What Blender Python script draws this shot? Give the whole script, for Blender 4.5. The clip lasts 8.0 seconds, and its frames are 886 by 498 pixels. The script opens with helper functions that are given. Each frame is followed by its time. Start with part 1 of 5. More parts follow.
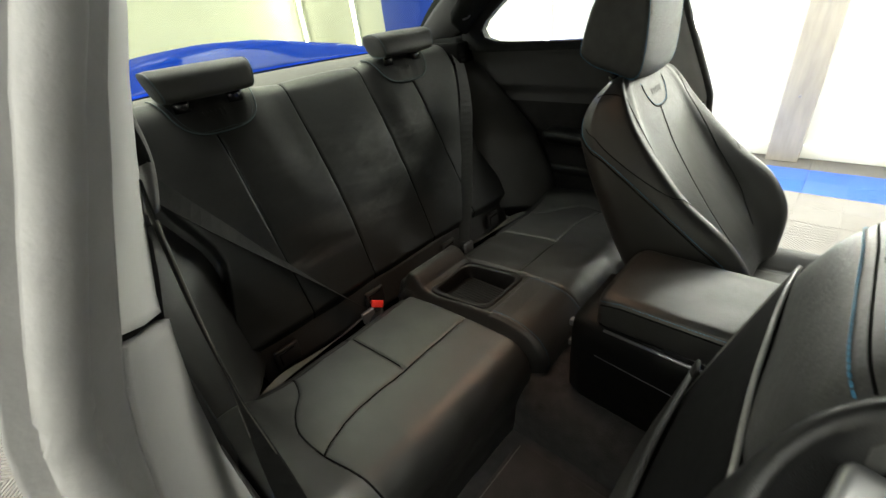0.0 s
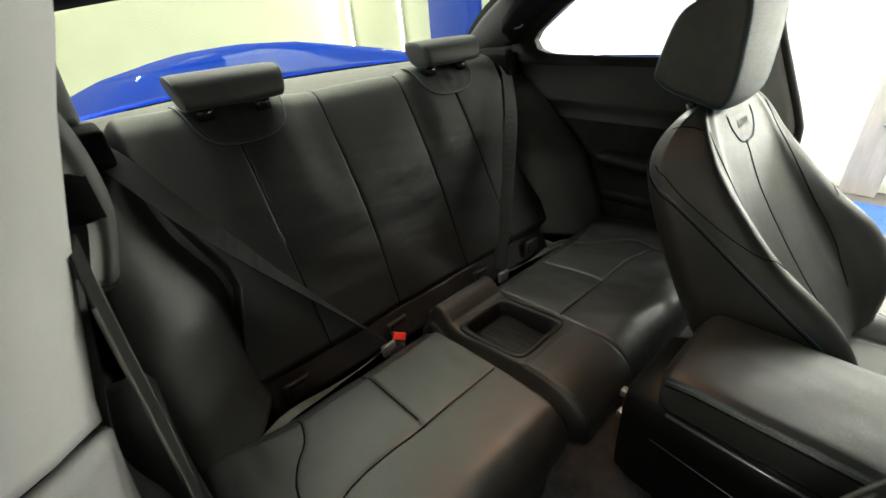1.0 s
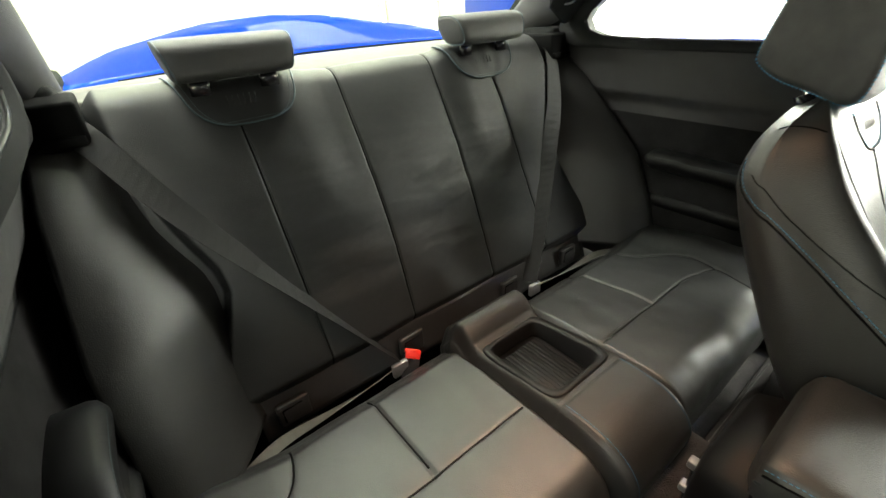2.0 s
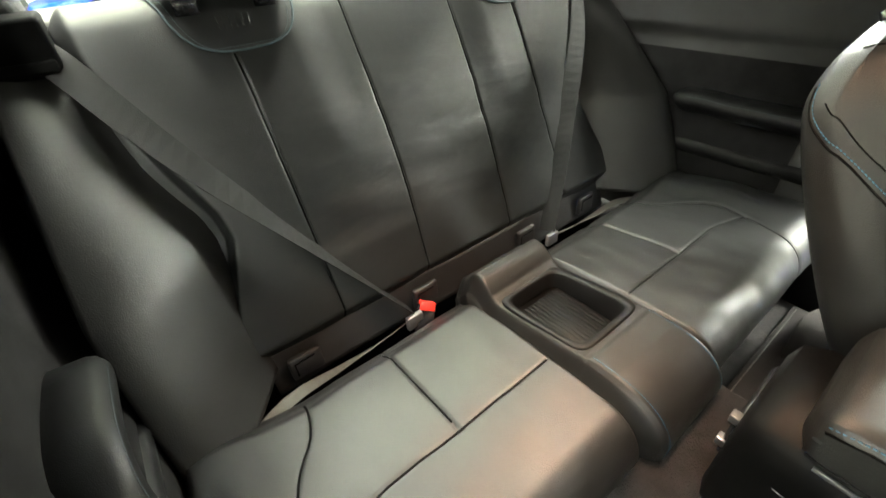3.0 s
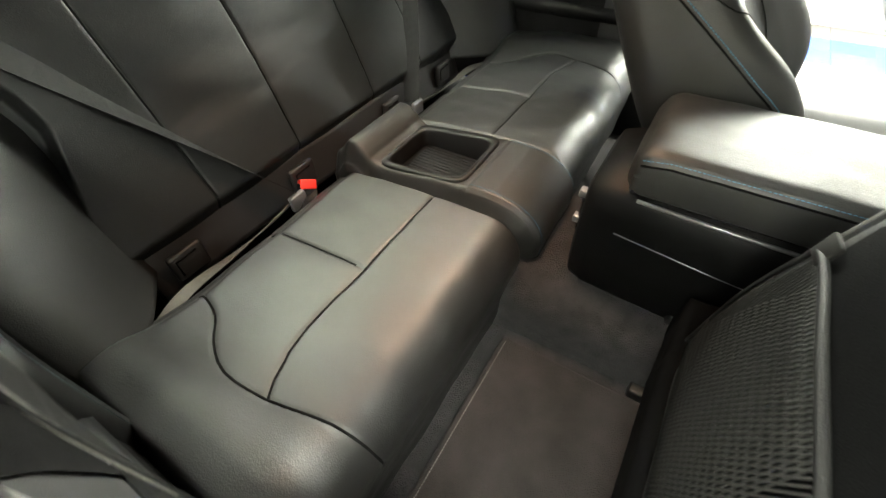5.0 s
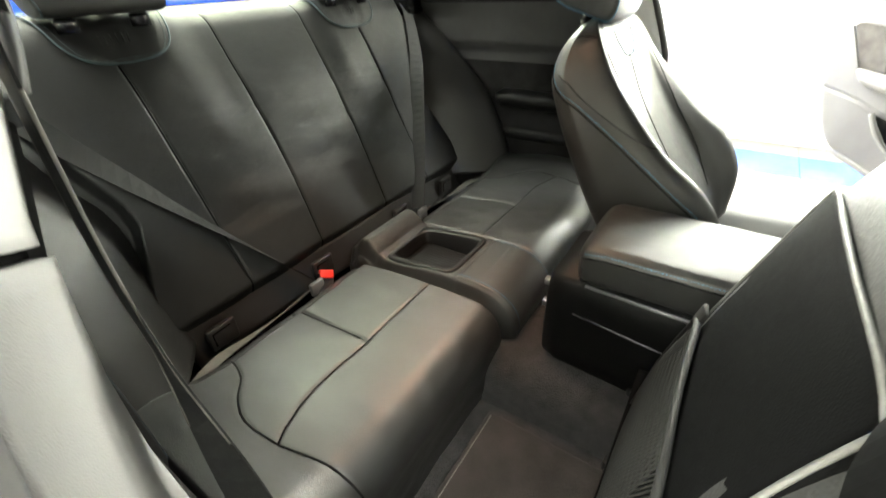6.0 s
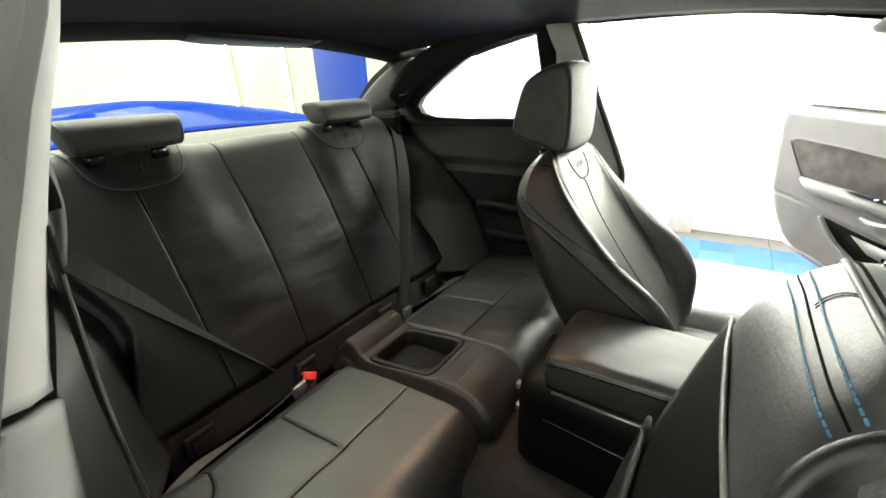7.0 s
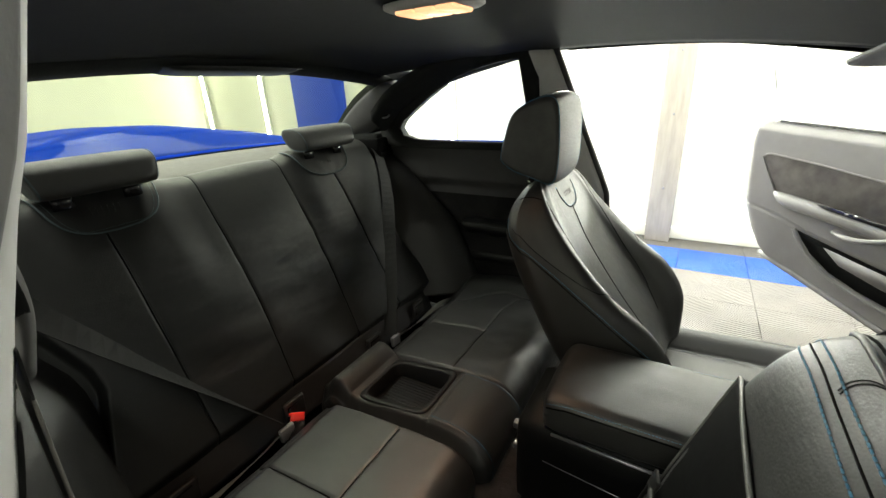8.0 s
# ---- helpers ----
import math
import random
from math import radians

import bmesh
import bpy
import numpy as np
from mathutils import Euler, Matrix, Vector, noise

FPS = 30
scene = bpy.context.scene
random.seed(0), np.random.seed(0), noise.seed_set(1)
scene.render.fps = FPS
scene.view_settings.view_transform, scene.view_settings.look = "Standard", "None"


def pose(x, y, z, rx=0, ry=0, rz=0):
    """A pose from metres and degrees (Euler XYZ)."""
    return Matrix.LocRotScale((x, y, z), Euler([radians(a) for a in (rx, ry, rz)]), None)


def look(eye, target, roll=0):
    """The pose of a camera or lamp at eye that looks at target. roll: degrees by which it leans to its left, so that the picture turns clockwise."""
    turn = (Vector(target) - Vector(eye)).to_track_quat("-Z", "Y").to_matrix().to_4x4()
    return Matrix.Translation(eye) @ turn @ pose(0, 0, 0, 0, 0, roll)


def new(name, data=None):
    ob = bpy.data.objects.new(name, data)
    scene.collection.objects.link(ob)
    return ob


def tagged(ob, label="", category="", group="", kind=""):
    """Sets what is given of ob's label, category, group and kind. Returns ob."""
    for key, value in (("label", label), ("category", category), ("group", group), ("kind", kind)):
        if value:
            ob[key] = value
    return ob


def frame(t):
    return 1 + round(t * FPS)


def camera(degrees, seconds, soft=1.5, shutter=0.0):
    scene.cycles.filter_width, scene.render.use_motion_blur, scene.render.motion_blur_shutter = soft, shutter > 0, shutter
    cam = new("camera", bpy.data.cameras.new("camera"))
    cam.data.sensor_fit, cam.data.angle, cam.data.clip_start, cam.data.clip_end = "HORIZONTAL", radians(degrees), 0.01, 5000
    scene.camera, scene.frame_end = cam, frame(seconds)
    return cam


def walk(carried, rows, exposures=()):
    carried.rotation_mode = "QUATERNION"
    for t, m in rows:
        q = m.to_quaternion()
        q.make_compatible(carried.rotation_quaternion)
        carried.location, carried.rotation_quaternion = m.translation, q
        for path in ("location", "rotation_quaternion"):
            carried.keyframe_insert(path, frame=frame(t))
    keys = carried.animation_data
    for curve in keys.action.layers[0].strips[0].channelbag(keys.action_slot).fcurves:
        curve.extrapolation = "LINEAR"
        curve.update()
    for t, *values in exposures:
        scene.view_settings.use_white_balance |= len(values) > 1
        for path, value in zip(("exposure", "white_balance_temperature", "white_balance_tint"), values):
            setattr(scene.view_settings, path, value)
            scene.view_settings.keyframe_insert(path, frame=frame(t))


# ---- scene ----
cam = camera(93.7, 8.0, shutter=0.4)
PATH = [
    (0, (-0.711, -0.889, 1.155), (0.492, 0.353, 0.149), -7.3),
    (0.5, (-0.664, -0.851, 1.157), (0.477, 0.463, 0.171), -6.5),
    (1, (-0.62, -0.788, 1.165), (0.489, 0.556, 0.183), -5.4),
    (2.3, (-0.523, -0.635, 1.118), (0.463, 0.75, 0.065), -3.7),
    (2.5, (-0.527, -0.617, 1.116), (0.441, 0.743, 0.013), -3.5),
    (3, (-0.537, -0.606, 1.083), (0.402, 0.691, -0.116), -4.1),
    (3.5, (-0.545, -0.606, 1.053), (0.433, 0.553, -0.251), -4.2),
    (4, (-0.549, -0.613, 1.018), (0.473, 0.377, -0.388), -4.5),
    (4.5, (-0.563, -0.642, 0.991), (0.495, 0.166, -0.501), -3.9),
    (4.7, (-0.587, -0.65, 0.989), (0.492, 0.084, -0.526), -2.8),
    (5.8, (-0.706, -0.789, 1.037), (0.608, 0.155, -0.139), -3.3),
    (6, (-0.715, -0.798, 1.067), (0.644, 0.173, -0.033), -2.8),
    (6.5, (-0.732, -0.837, 1.111), (0.726, 0.211, 0.23), -2.7),
    (7, (-0.722, -0.86, 1.14), (0.81, 0.19, 0.399), -2.6),
    (7.5, (-0.708, -0.853, 1.164), (0.862, 0.165, 0.459), -2.8),
    (8, (-0.697, -0.819, 1.195), (0.895, 0.154, 0.476), -3.0),
]
EXPOSURES = [(0.0, -0.4), (1.2, -0.1), (2.3, 1.25), (3.5, 1.75), (4.7, 1.5), (5.8, 1.3), (6.5, 1.4), (7.0, 0.4), (7.5, -0.3), (8.0, -0.4)]
walk(cam, [(t, look(eye, target, roll)) for t, eye, target, roll in PATH], EXPOSURES)

from mathutils.bvhtree import BVHTree

# ---------------------------------------------------------------- world and lamps
world = bpy.data.worlds.new("garage_air")
world.use_nodes = True
world.node_tree.nodes["Background"].inputs[0].default_value = (0.9, 0.95, 1.0, 1)
world.node_tree.nodes["Background"].inputs[1].default_value = 0.02
scene.world = world


def area_lamp(name, eye, target, sx, sy, watts, colour, spread=180):
    data = bpy.data.lights.new(name, "AREA")
    data.shape, data.size, data.size_y, data.energy, data.color = "RECTANGLE", sx, sy, watts, colour
    data.spread = radians(spread)
    ob = new(name, data)
    ob.matrix_world = look(eye, target)
    return tagged(ob, kind="structure")


# unseen ceiling tubes added to light the car (place, watts) and upright light strips on the walls (place, inward way,
# watts)
FILL_TUBES = [(0.0, -3.2, 12), (-1.5, -0.9, 85), (-1.9, -2.3, 25), (-2.9, 0.15, 60), (-0.70, 1.35, 125), (0.70, 1.30, 125), (1.6, -2.0, 170), (0.45, 3.9, 16), (2.43, 3.9, 16)]
STRIPS = [(2.86, 1.17, -1, 0, 80), (2.86, 0.02, -1, 0, 230), (2.86, -1.25, -1, 0, 45), (2.86, -2.5, -1, 0, 30), (2.86, 3.80, -1, 0, 22), (2.86, 4.97, -1, 0, 14),
          (2.38, 5.17, 0, -1, 16), (0.0, 5.17, 0, -1, 16), (-2.3, 5.17, 0, -1, 16),
          # strips on the west and south walls are unseen, added as fill
          (-4.35, 2.2, 1, 0, 25), (-4.35, -0.2, 1, 0, 12), (-4.35, -2.6, 1, 0, 14), (-1.5, -6.35, 0, 1, 4), (0.8, -6.35, 0, 1, 4)]


def strip_z(iy):
    """Foot and top of a strip: those on the north wall hang high."""
    return (1.90, 2.80) if iy == -1 else (0.45, 2.65)


for tx, ty, watts in FILL_TUBES:
    area_lamp("fill_glow", (tx, ty, 2.70), (tx, ty, 0), 0.40, 2.00, watts, (0.97, 1.0, 0.87))
for tx, ty, ix, iy, watts in STRIPS:
    lo, hi = strip_z(iy)
    mid = (lo + hi) / 2
    area_lamp("strip_glow", (tx + 0.05 * ix, ty + 0.05 * iy, mid), (tx + 2 * ix, ty + 2 * iy, mid), 0.05, hi - lo, watts, (0.97, 1.0, 0.87))
area_lamp("dome_glow", (0.0, -0.40, 1.295), (-0.1, -0.35, 0.4), 0.05, 0.12, 0.95, (1.0, 0.64, 0.40), 76)


# ---------------------------------------------------------------- materials
def mat(name, base, rough=0.5, metal=0.0, vary=0.15, vscale=9.0, grain=0.0, gscale=600.0, relief=0.0, rscale=25.0,
        stretch=(1, 1, 1), coat=0.0, spec=0.5, rvary=0.08, sheen=0.0):
    """Principled surface with colour drift, fine grain and coarse relief, all at real-world size."""
    m = bpy.data.materials.new(name)
    m.use_nodes = True
    t = m.node_tree
    b = t.nodes["Principled BSDF"]
    b.inputs["Metallic"].default_value = metal
    b.inputs["Coat Weight"].default_value = coat
    b.inputs["Specular IOR Level"].default_value = spec
    b.inputs["Sheen Weight"].default_value = sheen
    co = t.nodes.new("ShaderNodeTexCoord")
    mp = t.nodes.new("ShaderNodeMapping")
    mp.inputs["Scale"].default_value = stretch
    t.links.new(co.outputs["Object"], mp.inputs["Vector"])
    n = t.nodes.new("ShaderNodeTexNoise")
    n.inputs["Scale"].default_value, n.inputs["Detail"].default_value = vscale, 6
    t.links.new(mp.outputs[0], n.inputs["Vector"])
    r = t.nodes.new("ShaderNodeValToRGB")
    lo, hi = [c * (1 - vary) for c in base], [min(1, c * (1 + vary)) for c in base]
    r.color_ramp.elements[0].position, r.color_ramp.elements[1].position = 0.3, 0.7
    r.color_ramp.elements[0].color, r.color_ramp.elements[1].color = (*lo, 1), (*hi, 1)
    t.links.new(n.outputs["Fac"], r.inputs[0])
    t.links.new(r.outputs[0], b.inputs["Base Color"])
    mr = t.nodes.new("ShaderNodeMapRange")
    mr.inputs["To Min"].default_value, mr.inputs["To Max"].default_value = rough - rvary, rough + rvary
    n2 = t.nodes.new("ShaderNodeTexNoise")
    n2.inputs["Scale"].default_value, n2.inputs["Detail"].default_value = vscale * 5, 4
    t.links.new(mp.outputs[0], n2.inputs["Vector"])
    t.links.new(n2.outputs["Fac"], mr.inputs["Value"])
    t.links.new(mr.outputs[0], b.inputs["Roughness"])
    last = None
    if relief:
        k = t.nodes.new("ShaderNodeTexNoise")
        k.inputs["Scale"].default_value, k.inputs["Detail"].default_value = rscale, 5
        t.links.new(mp.outputs[0], k.inputs["Vector"])
        u = t.nodes.new("ShaderNodeBump")
        u.inputs["Strength"].default_value, u.inputs["Distance"].default_value = 0.6, relief
        t.links.new(k.outputs["Fac"], u.inputs["Height"])
        last = u
    if grain:
        v = t.nodes.new("ShaderNodeTexVoronoi")
        v.inputs["Scale"].default_value = gscale
        t.links.new(co.outputs["Object"], v.inputs["Vector"])
        u = t.nodes.new("ShaderNodeBump")
        u.inputs["Strength"].default_value, u.inputs["Distance"].default_value = 0.5, grain
        t.links.new(v.outputs["Distance"], u.inputs["Height"])
        if last:
            t.links.new(last.outputs[0], u.inputs["Normal"])
        last = u
    if last:
        t.links.new(last.outputs[0], b.inputs["Normal"])
    return m


def glass(name, tint, gloss=0.06):
    m = bpy.data.materials.new(name)
    m.use_nodes = True
    t = m.node_tree
    t.nodes.remove(t.nodes["Principled BSDF"])
    tr, gl, mx = (t.nodes.new(k) for k in ("ShaderNodeBsdfTransparent", "ShaderNodeBsdfGlossy", "ShaderNodeMixShader"))
    tr.inputs[0].default_value = (*tint, 1)
    gl.inputs["Roughness"].default_value = 0.01
    mx.inputs[0].default_value = gloss
    t.links.new(tr.outputs[0], mx.inputs[1])
    t.links.new(gl.outputs[0], mx.inputs[2])
    t.links.new(mx.outputs[0], t.nodes["Material Output"].inputs[0])
    return m


def lamp_mat(name, colour, strength):
    m = bpy.data.materials.new(name)
    m.use_nodes = True
    b = m.node_tree.nodes["Principled BSDF"]
    b.inputs["Base Color"].default_value = (*colour, 1)
    b.inputs["Emission Color"].default_value = (*colour, 1)
    b.inputs["Emission Strength"].default_value = strength
    return m


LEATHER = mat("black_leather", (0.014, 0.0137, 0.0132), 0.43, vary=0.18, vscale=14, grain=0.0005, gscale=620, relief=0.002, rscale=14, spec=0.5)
# backrest copy of the bench leather, darkened in colour for the shade there
LEATHER_SHADED = mat("creased_shaded_leather", (0.0062, 0.0064, 0.0062), 0.50, vary=0.2, vscale=10, grain=0.0005, gscale=560, relief=0.0016, rscale=22, stretch=(1, 0.6, 1.6), spec=0.47)
# grained leather, base raised to stand in for light on near seat and headrests
LEATHER_GRAIN_LIT = mat("lit_grained_leather", (0.028, 0.0278, 0.0272), 0.52, vary=0.22, vscale=20, grain=0.0003, gscale=420, relief=0.0009, rscale=120, stretch=(0.6, 1.9, 1.9), spec=0.42)
# cushion copy of the same leather, colour and gloss raised for light from behind
LEATHER_LIT = mat("polished_lit_leather", (0.0105, 0.0106, 0.0104), 0.45, vary=0.2, vscale=10, grain=0.0005, gscale=560, relief=0.0018, rscale=22, stretch=(1, 0.6, 1.6), spec=0.85)
LEATHER_LID = mat("armrest_leather", (0.016, 0.0158, 0.0152), 0.47, vary=0.18, vscale=12, grain=0.0005, gscale=600, relief=0.0014, rscale=18, spec=0.72)
LEATHER_MATTE = mat("matte_black_leather", (0.022, 0.022, 0.021), 0.6, vary=0.15, vscale=14, grain=0.0005, gscale=620, relief=0.002, rscale=14, spec=0.6)
PLASTIC = mat("black_plastic", (0.006, 0.006, 0.0063), 0.45, vary=0.1, vscale=30, grain=0.0003, gscale=900, spec=0.3)
CONSOLE = mat("console_plastic", (0.0032, 0.0032, 0.0033), 0.48, vary=0.12, vscale=25, grain=0.0003, gscale=900, spec=0.15)
PLASTIC_STRIP = mat("grey_black_plastic", (0.016, 0.0152, 0.0155), 0.5, vary=0.15, vscale=25, grain=0.0003, gscale=800)
GLOSS_BLACK = mat("gloss_black", (0.012, 0.012, 0.014), 0.15, vary=0.05)
# grained lower cover; its darker base also carries the shade down there
PILLAR_LOW_SHADED = mat("shaded_grained_plastic", (0.31, 0.304, 0.302), 0.6, vary=0.08, vscale=6, grain=0.0006, gscale=700)
PILLAR = mat("grey_pillar_plastic", (0.52, 0.512, 0.507), 0.55, vary=0.06, vscale=6, grain=0.0004, gscale=900)
SEAL = mat("rubber_seal", (0.20, 0.194, 0.196), 0.62, vary=0.12, vscale=12, relief=0.001, rscale=200)
GAP = mat("dark_gap", (0.004, 0.004, 0.004), 0.95, vary=0.1, spec=0.05)
LINER = mat("anthracite_headliner", (0.013, 0.0135, 0.0135), 0.95, vary=0.15, vscale=40, grain=0.0008, gscale=900, spec=0.2)
SHELF = mat("grey_shelf_fabric", (0.10, 0.098, 0.09), 0.95, vary=0.12, vscale=60, grain=0.001, gscale=800, spec=0.2)
CARPET = mat("charcoal_carpet", (0.024, 0.0222, 0.0225), 0.95, vary=0.35, vscale=35, grain=0.004, gscale=420, relief=0.003, rscale=60, spec=0.1, sheen=0.05)
FLOOR_MAT = mat("charcoal_mat", (0.022, 0.0196, 0.0192), 0.95, vary=0.3, vscale=18, grain=0.003, gscale=500, relief=0.002, rscale=40, spec=0.1, sheen=0.05)
BELT = mat("belt_webbing", (0.0045, 0.0044, 0.0042), 0.65, vary=0.1, vscale=30, grain=0.0006, gscale=700, spec=0.3)
# pale base puts the light falling on the lap belt into its colour
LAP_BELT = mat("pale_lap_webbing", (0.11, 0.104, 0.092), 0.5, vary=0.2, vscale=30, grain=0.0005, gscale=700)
CHROME = mat("chrome", (0.75, 0.75, 0.74), 0.14, 1.0, vary=0.05)
SATIN = mat("satin_grey_trim", (0.30, 0.30, 0.31), 0.32, 0.8, vary=0.06, vscale=30)
PIPING = mat("grey_piping", (0.13, 0.127, 0.12), 0.5, vary=0.15, vscale=90, grain=0.0006, gscale=500)
RED = mat("red_button", (0.75, 0.03, 0.02), 0.35, vary=0.06)
BLUE_THREAD = mat("blue_thread", (0.045, 0.18, 0.30), 0.6, vary=0.2, vscale=200)
GREY_THREAD = mat("blue_grey_thread", (0.040, 0.062, 0.072), 0.6, vary=0.2, vscale=200)
PAINT = mat("blue_paint", (0.004, 0.028, 0.30), 0.30, 0.0, vary=0.04, vscale=4, spec=0.0, coat=0.12, rvary=0.02)
DOOR_GREY = mat("grey_door_trim", (0.125, 0.120, 0.118), 0.55, vary=0.08, vscale=12, grain=0.0005, gscale=700)
ALCANTARA = mat("dark_suede", (0.009, 0.0087, 0.0089), 0.95, vary=0.5, vscale=14, grain=0.0008, gscale=900, spec=0.12)
SIDE_PANEL = mat("charcoal_side_panel", (0.046, 0.0455, 0.046), 0.7, vary=0.12, vscale=10, grain=0.0005, gscale=800, spec=0.3)
DOOR_SUEDE = mat("brown_grey_suede", (0.062, 0.057, 0.054), 0.95, vary=0.35, vscale=16, grain=0.0008, gscale=900, spec=0.15)
PILLAR_FAR = mat("grey_far_pillar_plastic", (0.48, 0.472, 0.468), 0.6, vary=0.1, vscale=12, grain=0.0004, gscale=900, spec=0.4)
DARK_SEAL = mat("dark_rubber_seal", (0.05, 0.048, 0.047), 0.6, vary=0.12, vscale=30)
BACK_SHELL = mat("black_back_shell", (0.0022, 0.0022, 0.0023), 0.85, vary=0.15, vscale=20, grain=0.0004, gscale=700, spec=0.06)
NET = mat("grey_net_cord", (0.012, 0.0115, 0.0105), 0.75, vary=0.15, vscale=60, spec=0.3)
WALL = mat("white_wall", (0.84, 0.83, 0.745), 0.85, vary=0.03, vscale=2, relief=0.0006, rscale=3)
DARK_WALL = mat("dark_unseen_wall", (0.10, 0.10, 0.105), 0.6, vary=0.08, vscale=3)
CEIL = mat("white_ceiling", (0.8, 0.8, 0.78), 0.9, vary=0.03, vscale=2)
POST = mat("raw_timber_post", (0.40, 0.365, 0.305), 0.8, vary=0.13, vscale=7, stretch=(4, 4, 0.7), relief=0.003, rscale=30)
BLUE_WALL = mat("blue_column", (0.007, 0.055, 0.55), 0.5, vary=0.05, vscale=3)
QGLASS = glass("clear_glass", (0.96, 0.98, 0.93))
RGLASS = glass("green_tinted_glass", (0.375, 0.41, 0.315))
LENS = lamp_mat("warm_lamp_lens", (1.0, 0.55, 0.27), 1.6)
TUBE_LIT = lamp_mat("lit_tube", (1.0, 1.0, 0.92), 30.0)


def tile_mat(name, base):
    """Ribbed floor tile: fine slanted ridges that change direction from quarter to quarter."""
    m = mat(name, base, 0.6, vary=0.1, vscale=5)
    t = m.node_tree
    b = t.nodes["Principled BSDF"]
    co = t.nodes.new("ShaderNodeTexCoord")
    mix = t.nodes.new("ShaderNodeMix")
    for socket, way in (("A", 1), ("B", -1)):
        mp = t.nodes.new("ShaderNodeMapping")
        mp.inputs["Scale"].default_value = (way, 1, 1)
        w = t.nodes.new("ShaderNodeTexWave")
        w.wave_type, w.bands_direction, w.wave_profile = "BANDS", "DIAGONAL", "SIN"
        w.inputs["Scale"].default_value = 32.0
        t.links.new(co.outputs["Object"], mp.inputs["Vector"])
        t.links.new(mp.outputs[0], w.inputs["Vector"])
        t.links.new(w.outputs["Fac"], mix.inputs[socket])
    ch = t.nodes.new("ShaderNodeTexChecker")
    ch.inputs["Scale"].default_value = 5.0
    t.links.new(co.outputs["Object"], ch.inputs["Vector"])
    t.links.new(ch.outputs["Fac"], mix.inputs["Factor"])
    u = t.nodes.new("ShaderNodeBump")
    u.inputs["Strength"].default_value, u.inputs["Distance"].default_value = 1.0, 0.008
    t.links.new(mix.outputs["Result"], u.inputs["Height"])
    t.links.new(u.outputs[0], b.inputs["Normal"])
    return m


TILE_GREY = tile_mat("light_grey_tile", (0.19, 0.174, 0.163))
TILE_DARK = tile_mat("dark_grey_tile", (0.12, 0.11, 0.10))
TILE_BLUE = tile_mat("blue_tile", (0.010, 0.085, 0.48))

# ---------------------------------------------------------------- mesh helpers
PLACE = {}


def thing(name, label, category, base=(0, 0, 0), group=""):
    ob = new(name)
    ob.empty_display_size = 0.1
    ob.location = base
    PLACE[ob] = Matrix.Translation(base)
    return tagged(ob, label, category, group)


def part(name, bm, material, parent, label="", smooth=True, at=None):
    """Links a bmesh as one mesh object under a thing or a part; the mesh is in world places."""
    me = bpy.data.meshes.new(name)
    bmesh.ops.recalc_face_normals(bm, faces=bm.faces[:])
    if at:
        bm.transform(at)
    bm.to_mesh(me)
    bm.free()
    for p in me.polygons:
        p.use_smooth = smooth
    me.materials.append(material)
    ob = new(name, me)
    if parent:
        ob.parent = parent
        ob.matrix_parent_inverse = PLACE[parent].inverted()
    PLACE[ob] = Matrix.Identity(4)
    return tagged(ob, label)


def lerp(table, v):
    """Piecewise linear, smoothed at the knots by numpy's interpolation over a sorted table of pairs."""
    xs, ys = zip(*table)
    return float(np.interp(v, xs, ys))


def smooth(a, b, v):
    k = min(1.0, max(0.0, (v - a) / (b - a)))
    return k * k * (3 - 2 * k)


def spline(pts, n, closed=False):
    """Catmull-Rom through the points, n steps a span."""
    pts = [Vector(p) for p in pts]
    out, m = [], len(pts)
    spans = m if closed else m - 1
    for i in range(spans):
        p = [pts[(i + k) % m] if closed else pts[min(max(i + k, 0), m - 1)] for k in (-1, 0, 1, 2)]
        for j in range(n):
            t = j / n
            out.append(0.5 * (2 * p[1] + (p[2] - p[0]) * t + (2 * p[0] - 5 * p[1] + 4 * p[2] - p[3]) * t * t + (3 * p[1] - p[0] - 3 * p[2] + p[3]) * t ** 3))
    if not closed:
        out.append(pts[-1])
    return out


def gap_to(poly, x, y):
    """Distance from (x, y) to a polyline."""
    best = 9.0
    for (ax, ay), (bx, by) in zip(poly, poly[1:]):
        dx, dy = bx - ax, by - ay
        k = min(1.0, max(0.0, ((x - ax) * dx + (y - ay) * dy) / (dx * dx + dy * dy)))
        best = min(best, math.hypot(x - ax - k * dx, y - ay - k * dy))
    return best


def groove(d, deep=0.0032, w=0.0028, pillow=0.0045, span=0.04):
    """Sunk seam with padding that swells away from it."""
    return -deep * math.exp(-(d / w) ** 2) - pillow * math.exp(-d / span)


def sheet(f, nu, nv, thick=None):
    """Grid surface f(u, v); thick: an offset that gives it a back and closed rims."""
    bm = bmesh.new()
    rows = [[bm.verts.new(f(i / nu, j / nv)) for i in range(nu + 1)] for j in range(nv + 1)]
    for j in range(nv):
        for i in range(nu):
            bm.faces.new((rows[j][i], rows[j][i + 1], rows[j + 1][i + 1], rows[j + 1][i]))
    if thick is not None:
        thick = Vector(thick)
        back = [[bm.verts.new(v.co + thick) for v in row] for row in rows]
        for j in range(nv):
            for i in range(nu):
                bm.faces.new((back[j + 1][i], back[j + 1][i + 1], back[j][i + 1], back[j][i]))
        cells = [(j, i) for i in range(nu) for j in (0, nv)]
        for j, i in cells:
            bm.faces.new((rows[j][i], rows[j][i + 1], back[j][i + 1], back[j][i]))
        for j in range(nv):
            for i in (0, nu):
                bm.faces.new((rows[j][i], rows[j + 1][i], back[j + 1][i], back[j][i]))
    return bm


